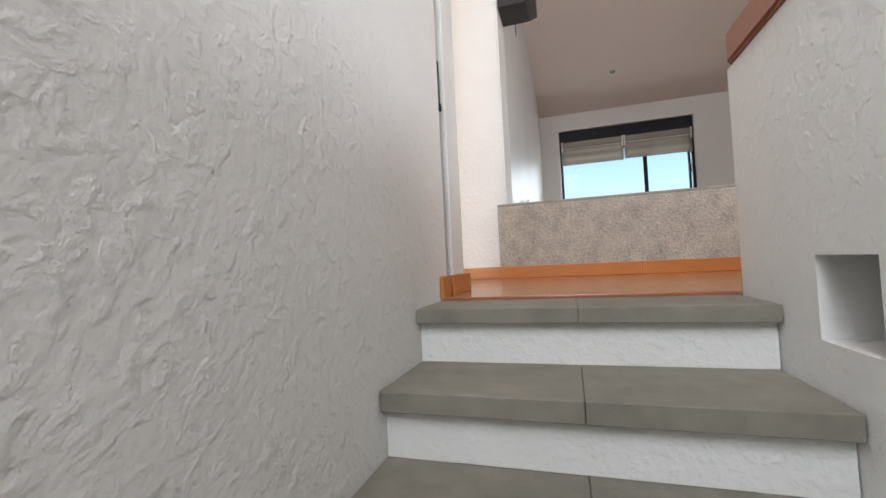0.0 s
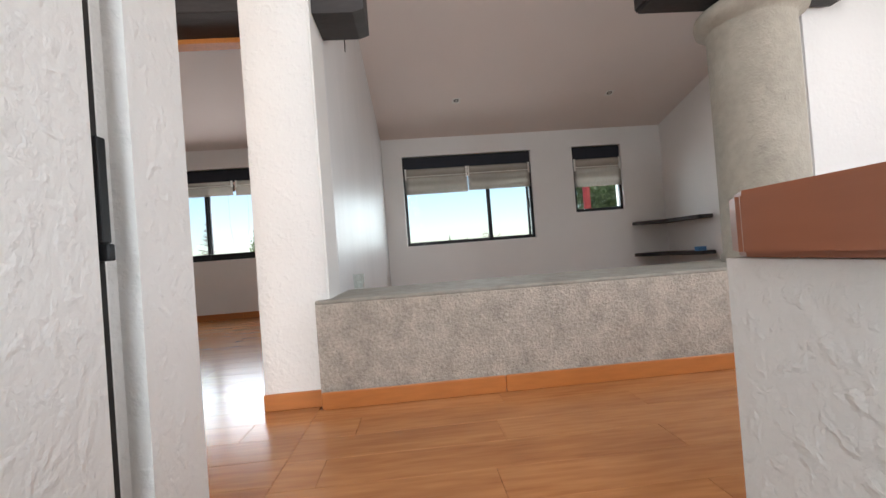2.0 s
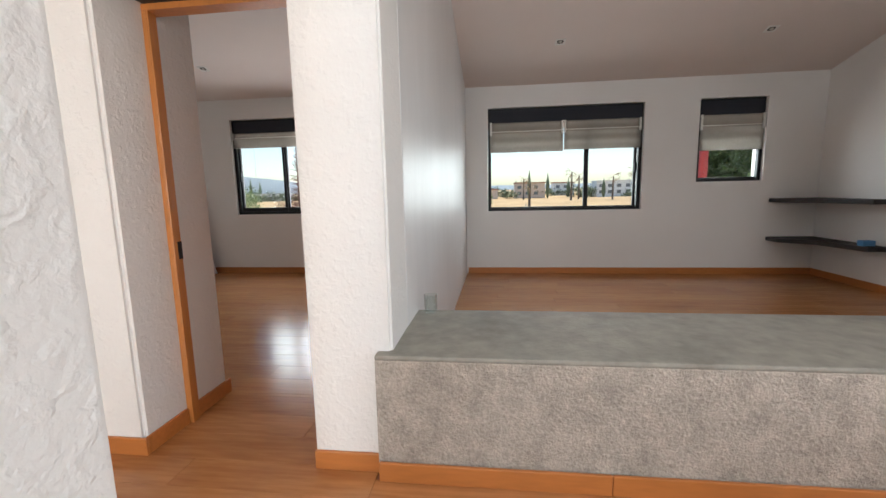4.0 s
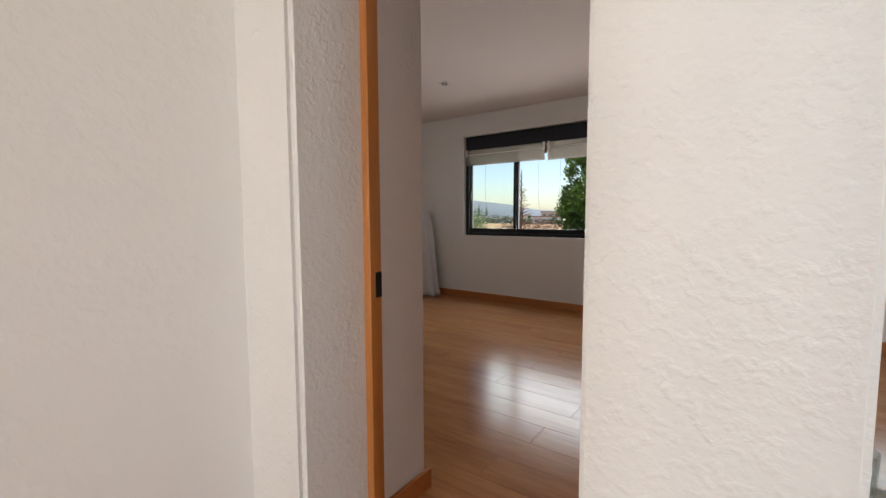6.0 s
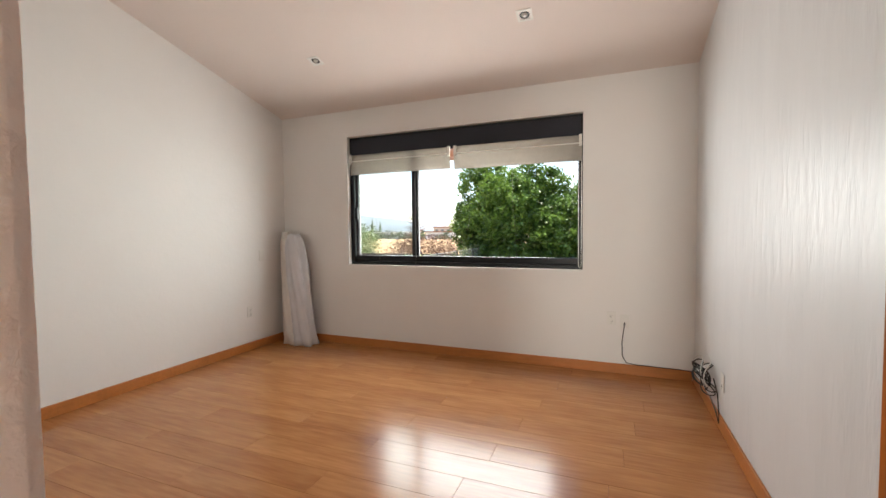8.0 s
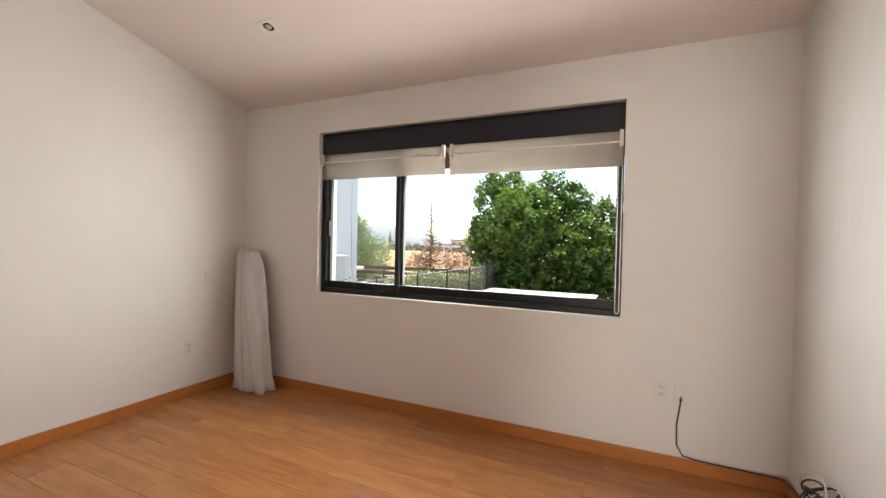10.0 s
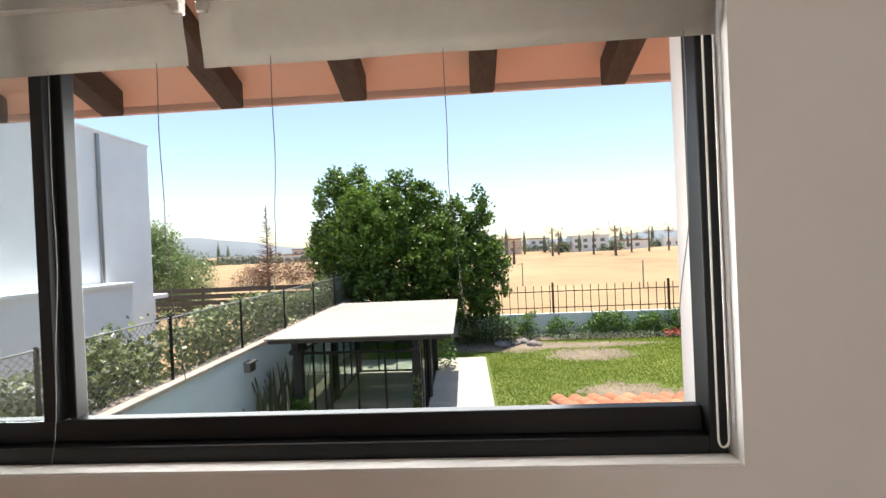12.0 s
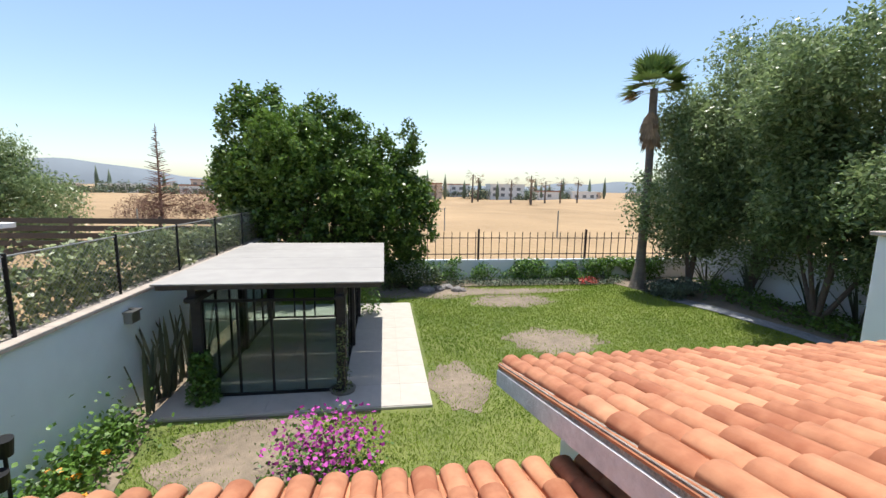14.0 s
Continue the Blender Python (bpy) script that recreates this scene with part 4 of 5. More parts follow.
# ---- garden pavilion ----
TG = G + 0.063
CX0, CX1, CY0, CY1, CZ = -6.12, -2.1, 14.8, 20.35, -0.42
pav = holder("garden_pavilion", (-4.2, 17.5, TG), "dark wooden garden pavilion with glass walls", "pavilion")
for k in range(4):
    ya = CY0 + (CY1 - CY0) * k / 4
    part("roof_sheet", box(CX0, CX1, ya + 0.006, ya + (CY1 - CY0) / 4 - 0.006, CZ, CZ + 0.03, bev=0.004), CANOPY, pav, "weathered pale grey roof sheet")
part("fascia", box(CX0 + 0.06, CX1 - 0.06, CY0 + 0.05, CY0 + 0.10, CZ - 0.09, CZ - 0.001, bev=0.004), EAVEW, pav)
for k in range(7):
    y = CY0 + 0.3 + k * 0.84
    part("rafter", box(CX0 + 0.1, CX1 - 0.1, y, y + 0.07, CZ - 0.10, CZ - 0.002, bev=0.004), EAVEW, pav)
PX, PY = (-5.52, -2.92), (15.15, 17.6, 20.0)
for x in PX:
    part("beam", box(x - 0.07, x + 0.07, CY0 + 0.15, CY1 - 0.15, CZ - 0.24, CZ - 0.101, bev=0.006), DARKW, pav)
    for y in PY:
        part("post", box(x - 0.085, x + 0.085, y - 0.085, y + 0.085, TG, CZ - 0.24, bev=0.01), DARKW, pav)
        part("corbel", prism([(x - 0.10, y - 0.30), (x + 0.10, y - 0.30), (x + 0.10, y + 0.30), (x - 0.10, y + 0.30)], CZ - 0.34, CZ - 0.242, bev=0.02), DARKW, pav)


def glazed(p, q, n):
    """A glazed side between two posts: rails, stiles and panes."""
    (xa, ya), (xb, yb) = p, q
    d = Vector((xb - xa, yb - ya, 0))
    L = d.length
    m = Matrix.Translation((xa, ya, 0)) @ Matrix.Rotation(math.atan2(d.y, d.x), 4, "Z")

    def add(name, bm, mat):
        bmesh.ops.transform(bm, matrix=m, verts=bm.verts)
        o = part(name, bm, mat, pav)
        return o
    zt = CZ - 0.35
    add("rail", box(0, L, -0.025, 0.025, TG, TG + 0.05), BLACK)
    add("rail", box(0, L, -0.025, 0.025, zt - 0.05, zt), BLACK)
    for k in range(n + 1):
        s0 = L * k / n
        add("stile", box(max(0, s0 - 0.02), min(L, s0 + 0.02), -0.022, 0.022, TG + 0.051, zt - 0.051), BLACK)
    for k in range(n):
        o = add("pane", box(L * k / n + 0.021, L * (k + 1) / n - 0.021, -0.004, 0.004, TG + 0.051, zt - 0.051), GLASSG)
        o.visible_shadow = False


glazed((PX[0] + 0.09, PY[0]), (PX[1] - 0.09, PY[0]), 4)
glazed((PX[0] + 0.09, PY[2]), (PX[1] - 0.09, PY[2]), 4)
for a, b in ((0, 1), (1, 2)):
    glazed((PX[0], PY[a] + 0.09), (PX[0], PY[b] - 0.09), 3)
    glazed((PX[1], PY[a] + 0.09), (PX[1], PY[b] - 0.09), 3)
ring = lathe([(0.24, 0), (0.26, 0.05), (0.21, 0.05), (0.20, 0.02)], (PX[1], PY[0], TG), 24)
thing("planter_ring", ring, STONE, "low dark ring planter round the pavilion post", "planter")


# ---- plants ----
def plant(name, loc, label, category, V, mat, stems=None, group="", leafname="crown"):
    c = holder(name, loc, label, category, group)
    mesh_part(leafname, quads_mesh(V, mat), c)
    if stems is not None:
        part("trunk", stems, BARK, c)
    return c


def column_cloud(x, y, z0, z1, r, n, rng):
    z = rng.uniform(z0, z1, n)
    a = rng.uniform(0, 2 * np.pi, n)
    rr = r * np.sqrt(rng.random(n)) * (1.25 - 0.6 * (z - z0) / (z1 - z0))
    return np.stack([x + rr * np.cos(a), y + rr * np.sin(a), z], 1)


plant("climbing_creeper", (-5.42, 15.0, TG), "bright green creeper at the pavilion post", "creeper", flakes(column_cloud(-5.45, 15.02, TG + 0.02, TG + 0.95, 0.26, 1500, rngn), 0.075, rngn, 0.7), LEAF4, leafname="leaves")
plant("climbing_creeper", (PX[1] + 0.02, PY[0] - 0.12, TG), "sparse dry creeper climbing the pavilion post", "creeper", flakes(column_cloud(PX[1] + 0.02, PY[0] - 0.13, TG + 0.05, TG + 1.45, 0.15, 420, rngn), 0.06, rngn, 0.6), LEAF3,
      tube(wavy(PX[1] + 0.06, PY[0] - 0.12, TG, TG + 1.3, 0.04), 0.012), leafname="leaves")
plant("climbing_creeper", (-2.6, 20.2, TG), "green creeper behind the pavilion", "creeper", flakes(column_cloud(-2.6, 20.3, TG, TG + 1.6, 0.35, 900, rngn), 0.08, rngn, 0.7), LEAF4, leafname="leaves")

# bougainvillea
P = np.stack([rngn.normal(-2.95, 0.42, 2600), rngn.normal(12.75, 0.40, 2600), G + 0.03 + np.abs(rngn.normal(0, 0.42, 2600))], 1)
P = P[((P[:, 0] + 2.95) / 1.1) ** 2 + ((P[:, 1] - 12.75) / 1.0) ** 2 + ((P[:, 2] - G) / 1.05) ** 2 < 1]
bg = plant("bougainvillea_bush", (-2.95, 12.75, G), "bougainvillea bush with bright magenta flowers", "bush", flakes(P[:1100], 0.075, rngn, 0.6), LEAF4, tube(wavy(-2.95, 12.75, G, G + 0.6, 0.05), 0.02), leafname="leaves")
top = P[1100:]
top = top[(top[:, 2] - G) > 0.18 + 0.2 * rngn.random(len(top))]
mesh_part("flowers", quads_mesh(flakes(top + np.array([0.08, -0.05, 0.06]), 0.07, rngn, 0.9), FLOWER), bg, "magenta papery flowers")["kind"] = "stuff"

# creeping bed with orange flowers along the wall
n = 5200
y = rngn.uniform(9.8, 14.2, n)
P = np.stack([-6.52 + np.abs(rngn.normal(0, 0.33, n)), y, G + 0.03 + np.abs(rngn.normal(0, 0.17, n)) * (1 + 1.2 * (rngn.random(n) < 0.25))], 1)
bd = plant("flower_bed", (-6.2, 12.2, G), "leafy flower bed with orange and yellow blooms", "flower bed", flakes(P, 0.085, rngn, 0.7), LEAF4, leafname="leaves")
q = P[rngn.integers(0, n, 26)] + np.array([0.05, -0.02, 0.12])
mesh_part("flowers", quads_mesh(np.concatenate([flakes(q + rngn.normal(0, 0.02, q.shape), 0.07, rngn, 1.0) for _ in range(4)]), ORANGE), bd, "orange flowers")["kind"] = "stuff"

# tall agave-like blades beside the wall
ag_rng = random.Random(3)


def blade_plant(name, x, y, n, h, spread, mat, label, group):
    c = holder(name, (x, y, G), label, "plant", group)
    for k in range(n):
        a, t = ag_rng.uniform(0, 6.28), ag_rng.uniform(0.05, spread)
        hh = h * ag_rng.uniform(0.6, 1.1)
        px, py = x + 0.08 * math.cos(a), y + 0.08 * math.sin(a)
        bmx = bmesh.new()
        ca, sa = math.cos(a + 1.57), math.sin(a + 1.57)
        prev = None
        for s_ in range(6):
            u = s_ / 5
            wd = 0.05 * (0.7 + 1.2 * u) * (1 - u) ** 0.6 + 0.002
            cx, cy = px + t * hh * u ** 1.5 * math.cos(a), py + t * hh * u ** 1.5 * math.sin(a)
            z = G + hh * u
            row = [bmx.verts.new((cx - ca * wd, cy - sa * wd, z)), bmx.verts.new((cx + 0.02 * math.cos(a), cy + 0.02 * math.sin(a), z - 0.01)), bmx.verts.new((cx + ca * wd, cy + sa * wd, z))]
            if prev:
                for w_ in range(2):
                    bmx.faces.new((prev[w_], prev[w_ + 1], row[w_ + 1], row[w_]))
            prev = row
        bmesh.ops.solidify(bmx, geom=list(bmx.faces), thickness=0.008)
        part("blade", bmx, mat, c)


for k, y in enumerate((14.75, 15.2, 15.6, 16.05, 16.5, 17.0)):
    blade_plant("tall_agave", -6.28 + 0.05 * (k % 2), y, 5, 1.55, 0.28, AGAVE, "tall upright grey-green blade plant", "blade plants at the wall")
for x, y in ((11.6, 20.6), (11.9, 18.6), (11.9, 17.2), (12.0, 15.9), (11.3, 22.4)):
    blade_plant("yucca", x, y, 9, 1.5, 0.7, AGAVE, "dark spiky blade plant before the wall", "blade plants at the far wall")

# side wall with coping, chain-link fence and ivy
thing("garden_wall_west", box(-6.86, -6.6, 7.47, 26.0, G - 0.1, -0.68), BLUEW, "pale blue painted garden wall", "wall", kind=S)
for k in range(16):
    thing("coping", box(-6.93, -6.53, 7.5 + 1.16 * k, 7.5 + 1.16 * k + 1.155, -0.678, -0.61, bev=0.012), CAPST, "rough weathered stone coping", "trim", kind=S)
fence = holder("chain_link_fence", (-6.75, 15, -0.61), "grey chain-link fence with black posts", "fence")
FT = 0.42
for k in range(8):
    y = 8.6 + 2.15 * k
    part("post", add_cone(bmesh.new(), (-6.72, y, -0.61), (-6.72, y, FT + 0.04), 0.026, 0.026, 10), BLACK, fence)
part("top_rail", tube([(-6.72, 7.6, FT), (-6.72, 25.5, FT)], 0.012), WIRE, fence)
wb = bmesh.new()
H = FT + 0.61
for k in range(190):
    y0 = 7.6 + 0.095 * k
    for sgn in (1, -1):
        ya, yb_ = (y0, y0 + H) if sgn > 0 else (y0 + H, y0)
        if max(ya, yb_) < 25.6:
            add_cone(wb, (-6.72, ya, -0.61), (-6.72, yb_, FT), 0.0032, 0.0032, 3, False)
tagged(part("mesh", wb, WIRE, fence, "diamond wire mesh"), kind="stuff")


def hedge(name, x0, x1, y0, y1, z0, z1, n, size, mat, label, cat="hedge", wob=0.25, gaps=0.35):
    P = np.stack([rngn.uniform(x0, x1, n), rngn.uniform(y0, y1, n), np.zeros(n)], 1)
    f = np.array([noise.noise((p[0] * 0.6, p[1] * 0.6, 2.2)) for p in P])
    top = z1 + wob * f + rngn.normal(0, 0.06, n)
    P[:, 2] = z0 + (top - z0) * rngn.random(n) ** 0.8
    g = np.array([noise.noise((p[0] * 1.1, p[1] * 1.1, p[2] * 1.4)) for p in P])
    P = P[g > -gaps]
    return plant(name, ((x0 + x1) / 2, (y0 + y1) / 2, z0), label, cat, flakes(P, size, rngn, 0.7), mat, leafname="leaves")


hedge("ivy_hedge", -7.9, -6.78, 8.0, 21.0, -1.2, 0.22, 26000, 0.10, LEAF3, "leafy ivy hedge grown through the fence", wob=0.35, gaps=0.12)
hedge("ivy_hedge", -7.6, -6.78, 21.0, 26.0, -1.6, 0.42, 9000, 0.11, LEAF3, "leafy ivy hedge grown through the fence", wob=0.3)
lamp = thing("wall_lamp", boxes((-6.599, -6.46, 14.85, 15.10, -1.10, -0.92), (-6.60, -6.43, 14.82, 15.13, -0.92, -0.88), (-6.56, -6.50, 14.94, 15.0, -0.88, -0.84), bev=0.008), STEEL, "grey weathered wall lamp box", "lamp", "garden lamps")
copy_thing(lamp, Matrix.Translation((0, -3.1, -0.35)))
gp = holder("garden_light", (-6.2, 11.95, G), "black twin garden spotlight on a stake", "lamp")
part("stake", add_cone(bmesh.new(), (-6.2, 11.95, G), (-6.2, 11.95, -1.62), 0.02, 0.02, 8), BLACK, gp)
part("head", add_cone(bmesh.new(), (-6.2, 11.95, -1.62), (-6.18, 11.93, -1.42), 0.075, 0.09, 16), BLACK, gp)
part("head", add_cone(bmesh.new(), (-6.16, 11.80, -1.92), (-6.14, 11.78, -1.72), 0.075, 0.09, 16), BLACK, gp)

# back wall, iron fence, ivy
thing("garden_wall_north", box(-6.6, 12.9, 25.1, 25.3, G - 0.1, -1.80), WHITEW, "low white garden wall under the iron fence", "wall", kind=S)
thing("garden_wall_east", box(12.6, 12.85, 7.47, 25.1, G - 0.1, -0.75), WHITEW, "white garden side wall behind the trees", "wall", kind=S)
irf = holder("iron_fence", (4, 25.2, -1.8), "dark brown iron bar fence on the low wall", "fence")
for z in (-1.55, -0.82):
    part("rail", box(-3.2, 12.6, 25.18, 25.22, z - 0.018, z + 0.018), IRON, irf)
bar = mesh_of(box(-0.014, 0.014, -0.014, 0.014, 0, 1.25), IRON)
for k in range(44):
    o = new("bar", bar)
    o.parent = irf
    o.matrix_parent_inverse = Matrix.Translation(-irf.location)
    o.location = (-3.1 + 0.362 * k, 25.2, -1.80)
for k in range(4):
    part("post", box(-3.0 + 5.1 * k - 0.04, -3.0 + 5.1 * k + 0.04, 25.16, 25.24, -1.8, -0.42), IRON, irf)
hedge("ivy_hedge", -2.0, 11.0, 24.45, 25.05, G, -1.72, 11000, 0.11, LEAF4, "dark ivy hedge along the low wall", wob=0.35, gaps=0.2)
hedge("flower_border", 0.5, 8.5, 23.8, 24.4, G, G + 0.22, 3200, 0.08, SAGE, "low pale flowering border plants", "flower bed", 0.1)
hedge("red_flowers", 6.4, 7.2, 23.7, 24.1, G + 0.1, G + 0.32, 180, 0.07, RED, "small red flowering plant", "flower", 0.1)
hedge("sage_bush", 8.4, 10.2, 20.9, 22.4, G, G + 0.55, 3800, 0.10, SAGE, "rounded grey-green sage bush", "bush", 0.3)
hedge("ground_cover", 10.5, 12.5, 12, 23.5, G, G + 0.4, 7000, 0.11, LEAF1, "dark green ground cover under the trees", "bush", 0.4)
hedge("shrub", -2.2, 0.2, 23.2, 24.3, G, G + 0.75, 2600, 0.1, LEAF3, "dry looking shrub before the back wall", "bush", 0.4)
rk = random.Random(8)
for k in range(16):
    b = bmesh.new()
    bmesh.ops.create_icosphere(b, subdivisions=2, radius=1)
    sd = rk.random() * 30
    for v in b.verts:
        v.co *= 1 + 0.35 * noise.noise(v.co * 1.3 + Vector((sd, 0, 0)))
    sc = rk.uniform(0.14, 0.26)
    bmesh.ops.transform(b, matrix=Matrix.Translation((rk.uniform(-0.7, 1.0), rk.uniform(23.0, 23.7), G + sc * 0.3)) @ Matrix.Diagonal((sc, sc, sc * 0.6, 1)), verts=b.verts)
    thing("rock", b, ROCK, "dark grey rough garden rock", "rock", "rocks in the bed")

# big ficus behind the pavilion
def limbs(base, tips, r, z0=None):
    bm = bmesh.new()
    b = Vector(base)
    for t in tips:
        t = Vector(t)
        mid = b.lerp(t, 0.45) + Vector((0, 0, (t - b).length * 0.06))
        tube([b, b.lerp(mid, 0.5), mid, t], [r, r * 0.8, r * 0.55, r * 0.15], 8, bm)
    return bm


lob = [(-4.9, 24.3, 0.7, 2.9, 2.2, 2.4), (-6.8, 24.4, 1.3, 1.7, 1.6, 2.0), (-2.6, 24.2, 0.2, 2.0, 1.8, 2.0), (-7.4, 24.3, 3.5, 0.8, 0.8, 1.4), (-6.4, 24.5, 3.85, 0.6, 0.6, 1.2), (-4.5, 24.3, 3.1, 1.1, 1.0, 1.6),
       (-3.4, 24.5, 2.9, 0.8, 0.8, 1.4), (-1.15, 24.2, 2.3, 0.5, 0.5, 1.8), (-5.5, 23.0, 2.4, 1.5, 1.2, 1.6), (-8.0, 24.4, 1.5, 0.75, 0.8, 0.8), (-1.0, 24.0, 0.2, 1.0, 1.0, 1.7), (-5.6, 24.4, 2.6, 0.9, 0.9, 1.2), (-3.0, 23.3, 1.2, 1.3, 1.1, 1.5), (-2.3, 24.3, 2.2, 0.9, 0.8, 1.2)]
plant("ficus_tree", (-4.6, 24.4, G - 0.1), "large dense dark green ficus tree behind pavilion", "tree", crown(lob, 2300, 46, 0.16, 0.12, rngn, 0.62), LEAF1, limbs((-4.6, 24.4, G - 0.1), [l[:3] for l in lob], 0.22))


def feathery(x, y, h, w, n, label, seed):
    r = np.random.default_rng(seed)
    lobes = [(x + r.normal(0, w * 0.45), y + r.normal(0, w * 0.4), G + h * u, w * r.uniform(0.4, 0.62), w * r.uniform(0.4, 0.55), h * r.uniform(0.11, 0.17)) for u in np.linspace(0.24, 0.9, 18)]
    st = limbs((x, y, G - 0.1), [l[:3] for l in lobes[4::3]], 0.085)
    V = crown(lobes, int(n * 2.5), 30, 0.17, 0.19, r, 0.42, 0.35, 0.5)
    plant("garden_tree", (x, y, G - 0.1), label, "tree", V, LEAF2, st, "trees along the side wall")


feathery(10.6, 22.6, 8.2, 2.3, 620, "tall airy green tree beside the palm", 1)
feathery(12.0, 21.2, 9.8, 2.6, 760, "tall airy green tree before the wall", 2)
feathery(11.6, 18.2, 9.2, 2.5, 800, "leafy multi-stemmed garden tree", 3)
feathery(12.2, 15.4, 9.6, 2.7, 800, "leafy garden tree with drooping twigs", 4)
feathery(11.6, 12.6, 10.0, 2.6, 700, "leafy garden tree with drooping twigs", 5)

# fan palm
pl = holder("fan_palm", (8.7, 23.2, G - 0.05), "tall fan palm with a skirt of dead fronds", "palm tree")
PT = 5.45
part("trunk", tube([(8.7, 23.2, G - 0.05), (8.7, 23.2, G + 0.35), (8.72, 23.2, G + 1.2), (8.74, 23.2, 1.5), (8.66, 23.2, PT)], [0.40, 0.30, 0.19, 0.15, 0.15], 14), PALMT, pl)


def frond(c, a, el, L, rng, spread=1.0, nl=16):
    out = []
    d = np.array([math.cos(a) * math.cos(el), math.sin(a) * math.cos(el), math.sin(el)])
    s = np.array([-math.sin(a), math.cos(a), 0])
    u = np.cross(s, d)
    o = c + d * L * 0.45
    out.append([c - s * 0.012, c + s * 0.012, o + s * 0.012, o - s * 0.012])
    for k in range(nl):
        th = (k / (nl - 1) - 0.5) * 2.5 * spread
        v = d * math.cos(th) + s * math.sin(th)
        tip = o + v * L * 0.6 * rng.uniform(0.85, 1.1) - np.array([0, 0, 0.12 * rng.random()])
        m_ = o + v * L * 0.3
        w_ = np.cross(v, u) * 0.045
        out.append([o, m_ - w_, tip, m_ + w_])
    return out


rf = np.random.default_rng(5)
Q, D = [], []
c0 = np.array([8.66, 23.2, PT])
for k in range(34):
    Q += frond(c0, rf.uniform(0, 6.28), rf.uniform(-0.1, 1.45), rf.uniform(1.15, 1.6), rf)
for k in range(70):
    zz = rf.uniform(-1.35, -0.35)
    D += frond(c0 + np.array([0, 0, zz]), rf.uniform(0, 6.28), rf.uniform(-1.5, -1.2), rf.uniform(0.9, 1.3), rf, 0.3, 9)
for k in range(5):
    D += frond(c0, rf.uniform(2.2, 4.0), rf.uniform(-0.5, -0.2), 1.3, rf, 0.6, 10)
mesh_part("fronds", quads_mesh(np.array(Q).reshape(-1, 3), PALMG), pl)
mesh_part("dead_fronds", quads_mesh(np.array(D).reshape(-1, 3), PALMD), pl, "brown hanging dead fronds")

# ---- neighbour ----
nb = holder("neighbour_house", (-14, 12, G), "white modern neighbouring house with plain walls", "house")
part("wall", box(-22, -11.0, -3, 18.0, G, 4.7), WHITEW, nb)
part("wall", box(-22, -10.3, -3, 16.4, G, 0.78), WHITEW, nb)
part("ledge", box(-22, -10.22, -3, 16.48, 0.782, 0.85), WHITEW, nb)
part("downpipe", tube([(-10.96, 16.3, 0.86), (-10.96, 16.3, 4.65)], 0.05), STEEL, nb, "grey downpipe")
part("parapet", box(-22.02, -10.97, -3, 18.03, 4.702, 4.76), WHITEW, nb)
pc = holder("carport", (-12, 21, G), "flat white porch roof on a post", "porch")
part("roof", box(-16, -11.6, 18.05, 19.4, 0.15, 0.28, bev=0.01), WHITEW, pc)
part("post", box(-12.0, -11.85, 19.0, 19.15, G, 0.15), WHITEW, pc)
# dark sheet stands for the shade below the porch roof
part("shade_backing", box(-16, -12.6, 18.1, 18.3, G, 0.1), HB, pc, "dark panel painted in for the shade under the porch")
for k in range(5):
    thing("plank_fence", box(-18, -7.7, 25.6, 25.64, -1.5 + 0.3 * k, -1.28 + 0.3 * k), EAVEW, "dark horizontal board of a plot fence", "fence", "plot fence boards", kind="")
for k in range(4):
    thing("plank_fence_post", box(-17.9 + 3.3 * k, -17.8 + 3.3 * k, 25.641, 25.74, G, 0.0), EAVEW, "dark wooden plot fence post", "fence", "plot fence posts")
lob = [(-21.0, 29, 1.2, 2.6, 2.4, 1.8), (-18.6, 29, 0.2, 1.9, 2.0, 1.6), (-22.4, 29.5, 2.6, 1.7, 1.6, 1.2), (-19.8, 29, 2.2, 1.3, 1.3, 1.2), (-17.6, 28.6, -0.9, 1.2, 1.2, 1.0)]
plant("pepper_tree", (-20.4, 29, G - 0.3), "drooping grey-green pepper tree", "tree", crown(lob, 1100, 30, 0.2, 0.26, rngn, 0.3, 0.8), LEAF2, limbs((-20.4, 29, G - 0.3), [l[:3] for l in lob], 0.2))
# red post and greenery seen through the small window
thing("red_post", add_cone(bmesh.new(), (4.52, 10.62, -0.36), (4.52, 10.62, 2.6), 0.085, 0.085, 12), PINK, "rust red painted pole beyond the small window", "pole")

# ---- distance ----
def conifer(x, y, h, r, mat, label):
    z0 = field_z(x, y) - 0.2
    bm = bmesh.new()
    tube([(x, y, z0), (x, y, z0 + h)], [0.22, 0.04], 6, bm)
    rr = random.Random(int(x * 7))
    for k in range(46):
        t = 0.12 + 0.86 * k / 46
        for s_ in range(4):
            a = rr.uniform(0, 6.28)
            L = r * (1.05 - t) * rr.uniform(0.6, 1.1)
            p = (x, y, z0 + h * t)
            q = (x + L * math.cos(a), y + L * math.sin(a), z0 + h * t + 0.25 * L)
            tube([p, q], [0.075, 0.03], 3, bm)
    c = holder("dead_conifer", (x, y, z0), label, "tree")
    part("bare_crown", bm, mat, c)


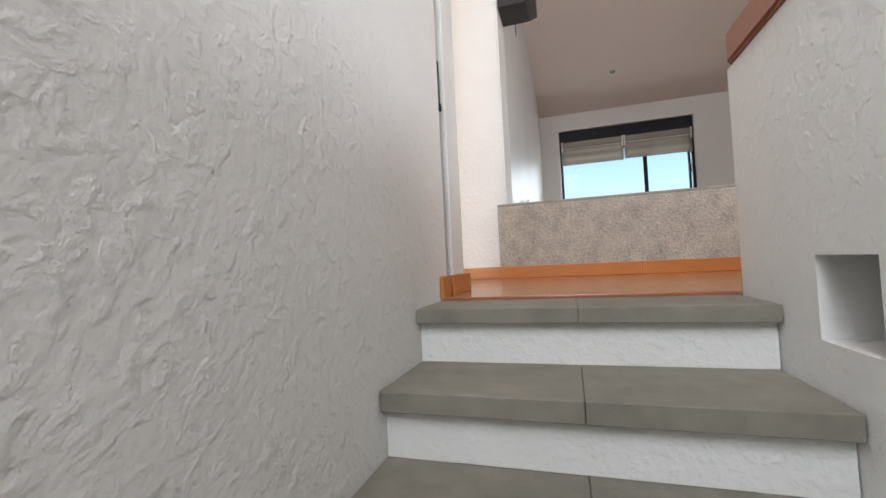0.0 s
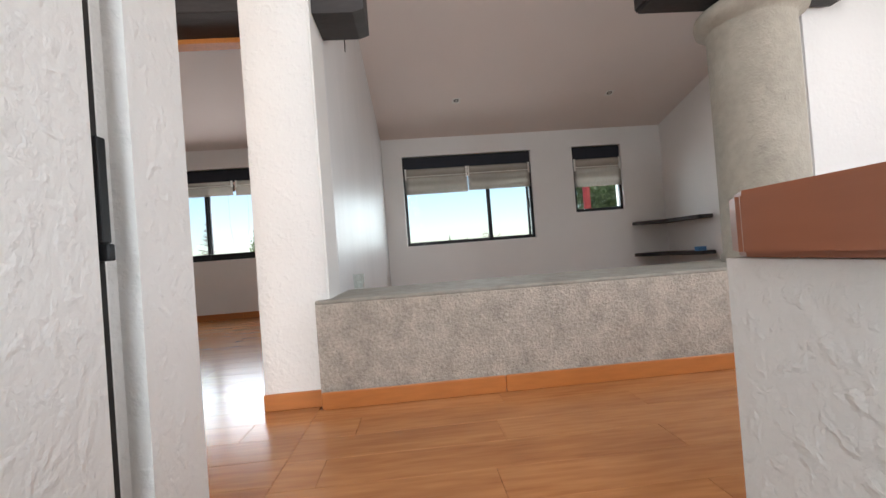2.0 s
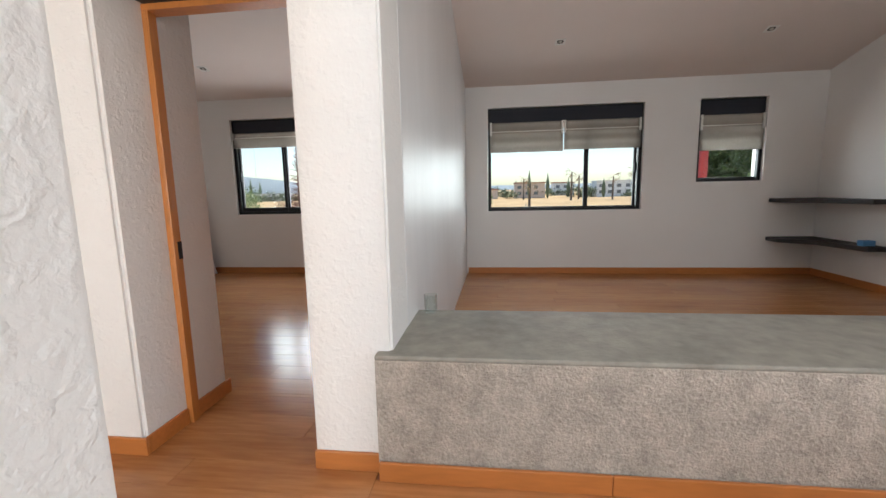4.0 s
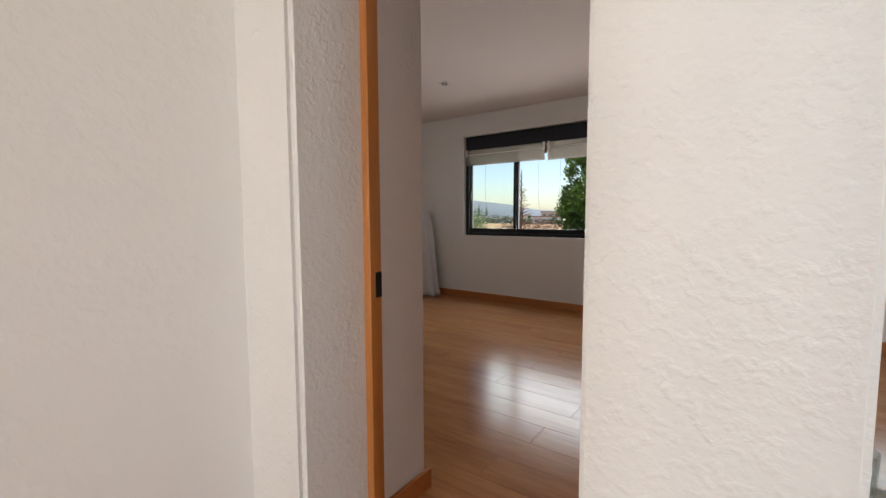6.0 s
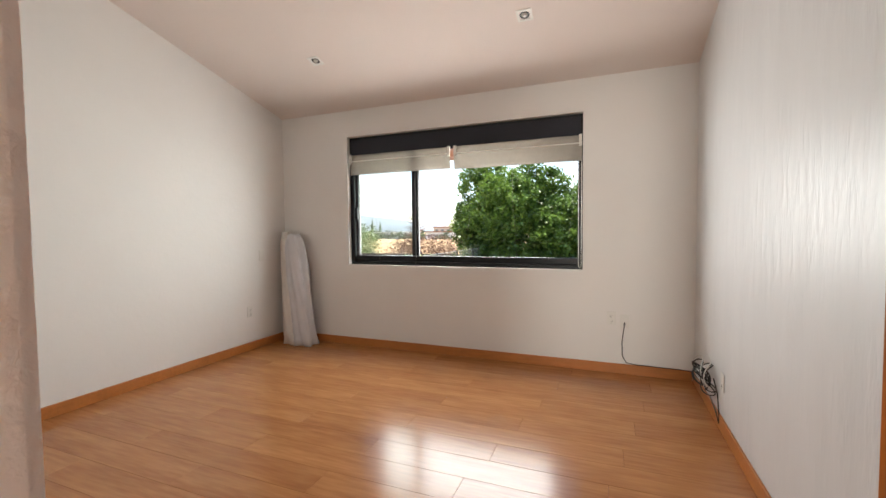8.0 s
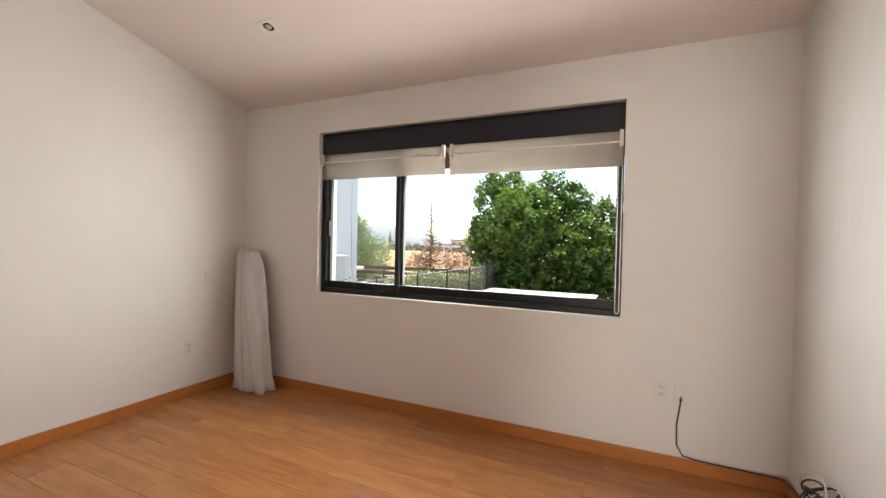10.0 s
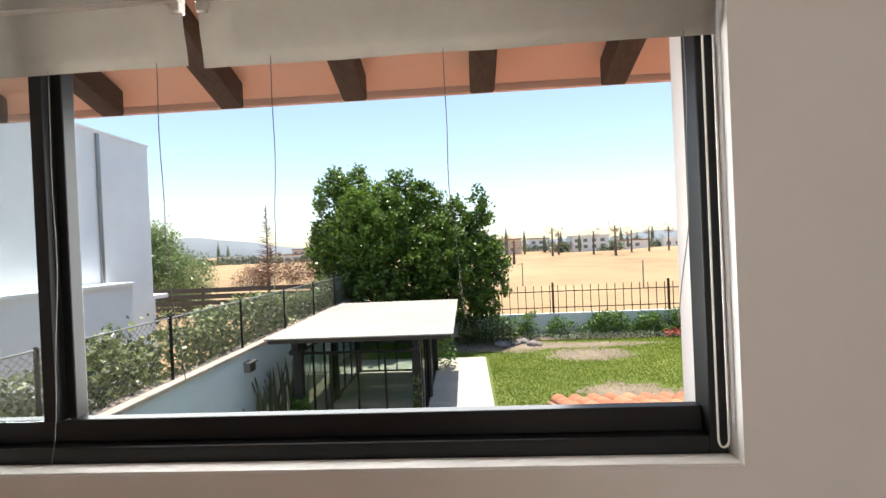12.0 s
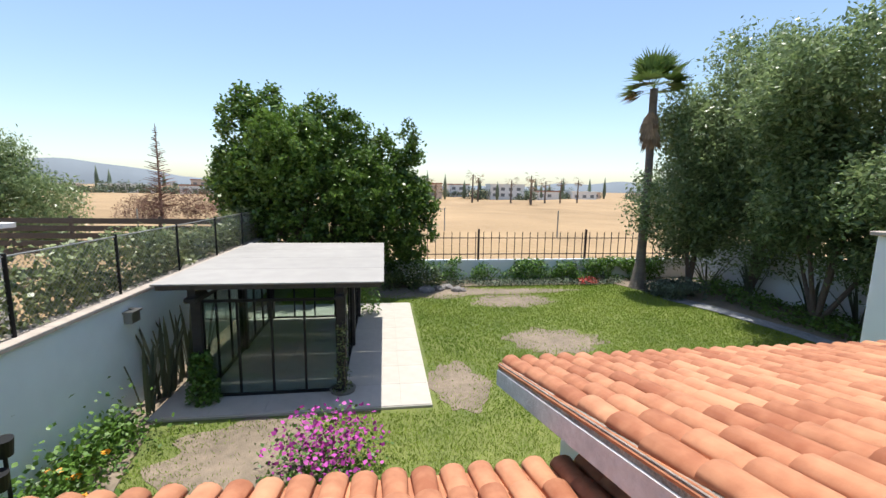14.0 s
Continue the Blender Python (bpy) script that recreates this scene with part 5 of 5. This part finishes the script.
conifer(-32.9, 70, 13.2, 3.0, DRY, "bare brown dead conifer in the field")
lob = [(-33 + i * 2.2, 70 + rngn.uniform(-2, 2), field_z(-33, 70) + 1.6 + 0.7 * math.sin(i), 2.2, 2.0, 2.0) for i in range(-2, 4)]
plant("dry_thicket", (-31, 70, field_z(-31, 70) - 0.3), "reddish dry thicket in the field", "bush", crown(lob, 420, 22, 0.34, 0.35, rngn, 0.25), DRY, leafname="tangle")
for k in range(6):
    x = -34 + 9.5 * k
    y = 45 + 4 * math.sin(k * 2.0)
    thing("field_post", add_cone(bmesh.new(), (x, y, field_z(x, y) - 0.2), (x, y, field_z(x, y) + 2.4), 0.06, 0.06, 6), WIRE, "thin grey pole standing in the field", "pole", "field poles")
dr = random.Random(21)


def far_palm(x, y, h):
    z0 = field_z(x, y) - 0.2
    c = holder("far_palm", (x, y, z0), "thin palm standing in the dry field", "palm tree", "field palms")
    part("trunk", tube([(x, y, z0), (x + 0.1, y, z0 + h)], [0.3, 0.18], 6), BARK, c)
    r = np.random.default_rng(int(abs(x) * 10))
    A = []
    for k in range(22):
        A += frond(np.array([x + 0.1, y, z0 + h]), r.uniform(0, 6.28), r.uniform(-1.2, 0.7), 2.3, r, 0.5, 5)
    mesh_part("fronds", quads_mesh(np.array(A).reshape(-1, 3), PALMD), c)


for x, y, h in ((8, 90, 5.0), (22, 120, 8), (27, 135, 7.5), (33, 120, 6.5), (38, 118, 8.0), (36, 112, 6), (45, 125, 6.5), (-6, 140, 8), (12, 160, 8), (52, 130, 7), (60, 135, 7.5), (-24, 100, 6)):
    far_palm(x, y, h)


def far_house(x, y, w, d, h, mat, storeys):
    z0 = -3.6
    c = holder("far_house", (x, y, z0), "distant pale flat-roofed house", "house", "distant houses")
    part("wall", box(x - w / 2, x + w / 2, y, y + d, z0, z0 + h), mat, c)
    part("roof", box(x - w / 2 - 0.3, x + w / 2 + 0.3, y - 0.3, y + d, z0 + h, z0 + h + 0.5), HR if dr.random() < 0.5 else HW, c)
    for s_ in range(storeys):
        for k in range(int(w / 4)):
            wx = x - w / 2 + 1.2 + k * 4
            part("window", box(wx, wx + 1.9, y - 0.08, y + 0.05, z0 + 1.6 + s_ * 2.9, z0 + 3.1 + s_ * 2.9), HB, c)


x = -165
while x < 190:
    w = dr.uniform(9, 20)
    y = 205 + dr.uniform(-12, 45)
    st = dr.choice((1, 1, 1, 2, 2))
    far_house(x + w / 2, y, w, 10, 1.4 + 2.9 * st, dr.choice((HW, HW, HW, HO)), st)
    x += w + dr.uniform(0, 9)
out = []
for k in range(90):
    x, y = dr.uniform(-170, 190), dr.uniform(190, 240)
    hh = dr.uniform(2, 5.5)
    out.append(crown([(x, y, -3.4 + hh * 0.5, dr.uniform(2, 5), 3, hh * 0.6)], 30, 12, 0.9, 0.6, rngn, 0.6))
tagged(new("far_woods", quads_mesh(np.concatenate(out), FARG)), "distant band of green trees, paled for haze", "trees", kind="stuff")
for k in range(26):
    x, y, h = dr.uniform(-150, 170), dr.uniform(195, 235), dr.uniform(8, 14)
    bm = bmesh.new()
    tube([(x, y, -3.6), (x, y, -3.6 + h * 0.25), (x, y, -3.6 + h * 0.6), (x, y, -3.6 + h)], [0.35, 0.95, 0.8, 0.05], 7, bm)
    thing("cypress", bm, FARG, "thin dark distant cypress", "tree", "distant cypresses", smooth=True)
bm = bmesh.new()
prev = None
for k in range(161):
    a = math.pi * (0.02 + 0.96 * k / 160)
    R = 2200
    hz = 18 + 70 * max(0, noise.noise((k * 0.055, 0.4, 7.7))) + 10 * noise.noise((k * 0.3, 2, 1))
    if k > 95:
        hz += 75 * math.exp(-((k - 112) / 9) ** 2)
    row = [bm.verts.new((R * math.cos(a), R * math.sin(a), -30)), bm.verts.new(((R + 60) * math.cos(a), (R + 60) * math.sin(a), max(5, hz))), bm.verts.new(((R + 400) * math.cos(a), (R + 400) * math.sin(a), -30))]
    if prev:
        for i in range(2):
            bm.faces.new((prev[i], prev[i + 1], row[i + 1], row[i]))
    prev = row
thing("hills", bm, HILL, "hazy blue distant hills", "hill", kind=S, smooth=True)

# ---- floor planks ----
floor = thing("floor", prism([(-4.7, 3.0), (-2.95, 3.0), (-2.95, -1.6), (-0.42, -1.6), (-0.42, 1.41), (0.7, 1.41), (0.7, 1.30), (1.49, 1.30), (1.49, -1.6), (4.5, -1.6), (4.5, WY + 0.1), (-4.7, WY + 0.1)], -0.2, -0.012), CAPW,
              "glossy orange brown laminate plank floor", "floor", kind=S)
PW, PL = 0.192, 1.28
plank_cache = {}


def plank(x0, x1, y0, y1):
    key = (round(x1 - x0, 3), round(y1 - y0, 3))
    if key not in plank_cache:
        w, d = key
        plank_cache[key] = mesh_of(box(0.0004, w - 0.0004, 0.0004, d - 0.0004, -0.011, 0.0, bev=0.0012, seg=1), PLANK)
    o = new("plank", plank_cache[key])
    o.location = (x0, y0, 0)
    o.parent = floor


def lay(xa, xb, ya, yb):
    rows = max(1, math.ceil((yb - ya) / PW))
    for j in range(rows):
        y0, y1 = ya + j * PW, min(yb, ya + (j + 1) * PW)
        cuts = [xa]
        x = xa - ((j * 0.47) % 1.0) * PL
        while x < xb:
            if x > xa + 0.08 and x < xb - 0.08:
                cuts.append(x)
            x += PL
        cuts.append(xb)
        for a, b in zip(cuts, cuts[1:]):
            plank(a, b, y0, y1)


lay(XL, -0.33, 3.592, WY)
lay(JL, JR - 0.03, 2.98, 3.592)
lay(-2.0, -0.30, 1.84, 2.98)
lay(-0.30, 3.2, 1.416, 2.913)
lay(-2.3, -0.53, 0.3, 1.84)
lay(-0.21, XR, 3.582, WY)
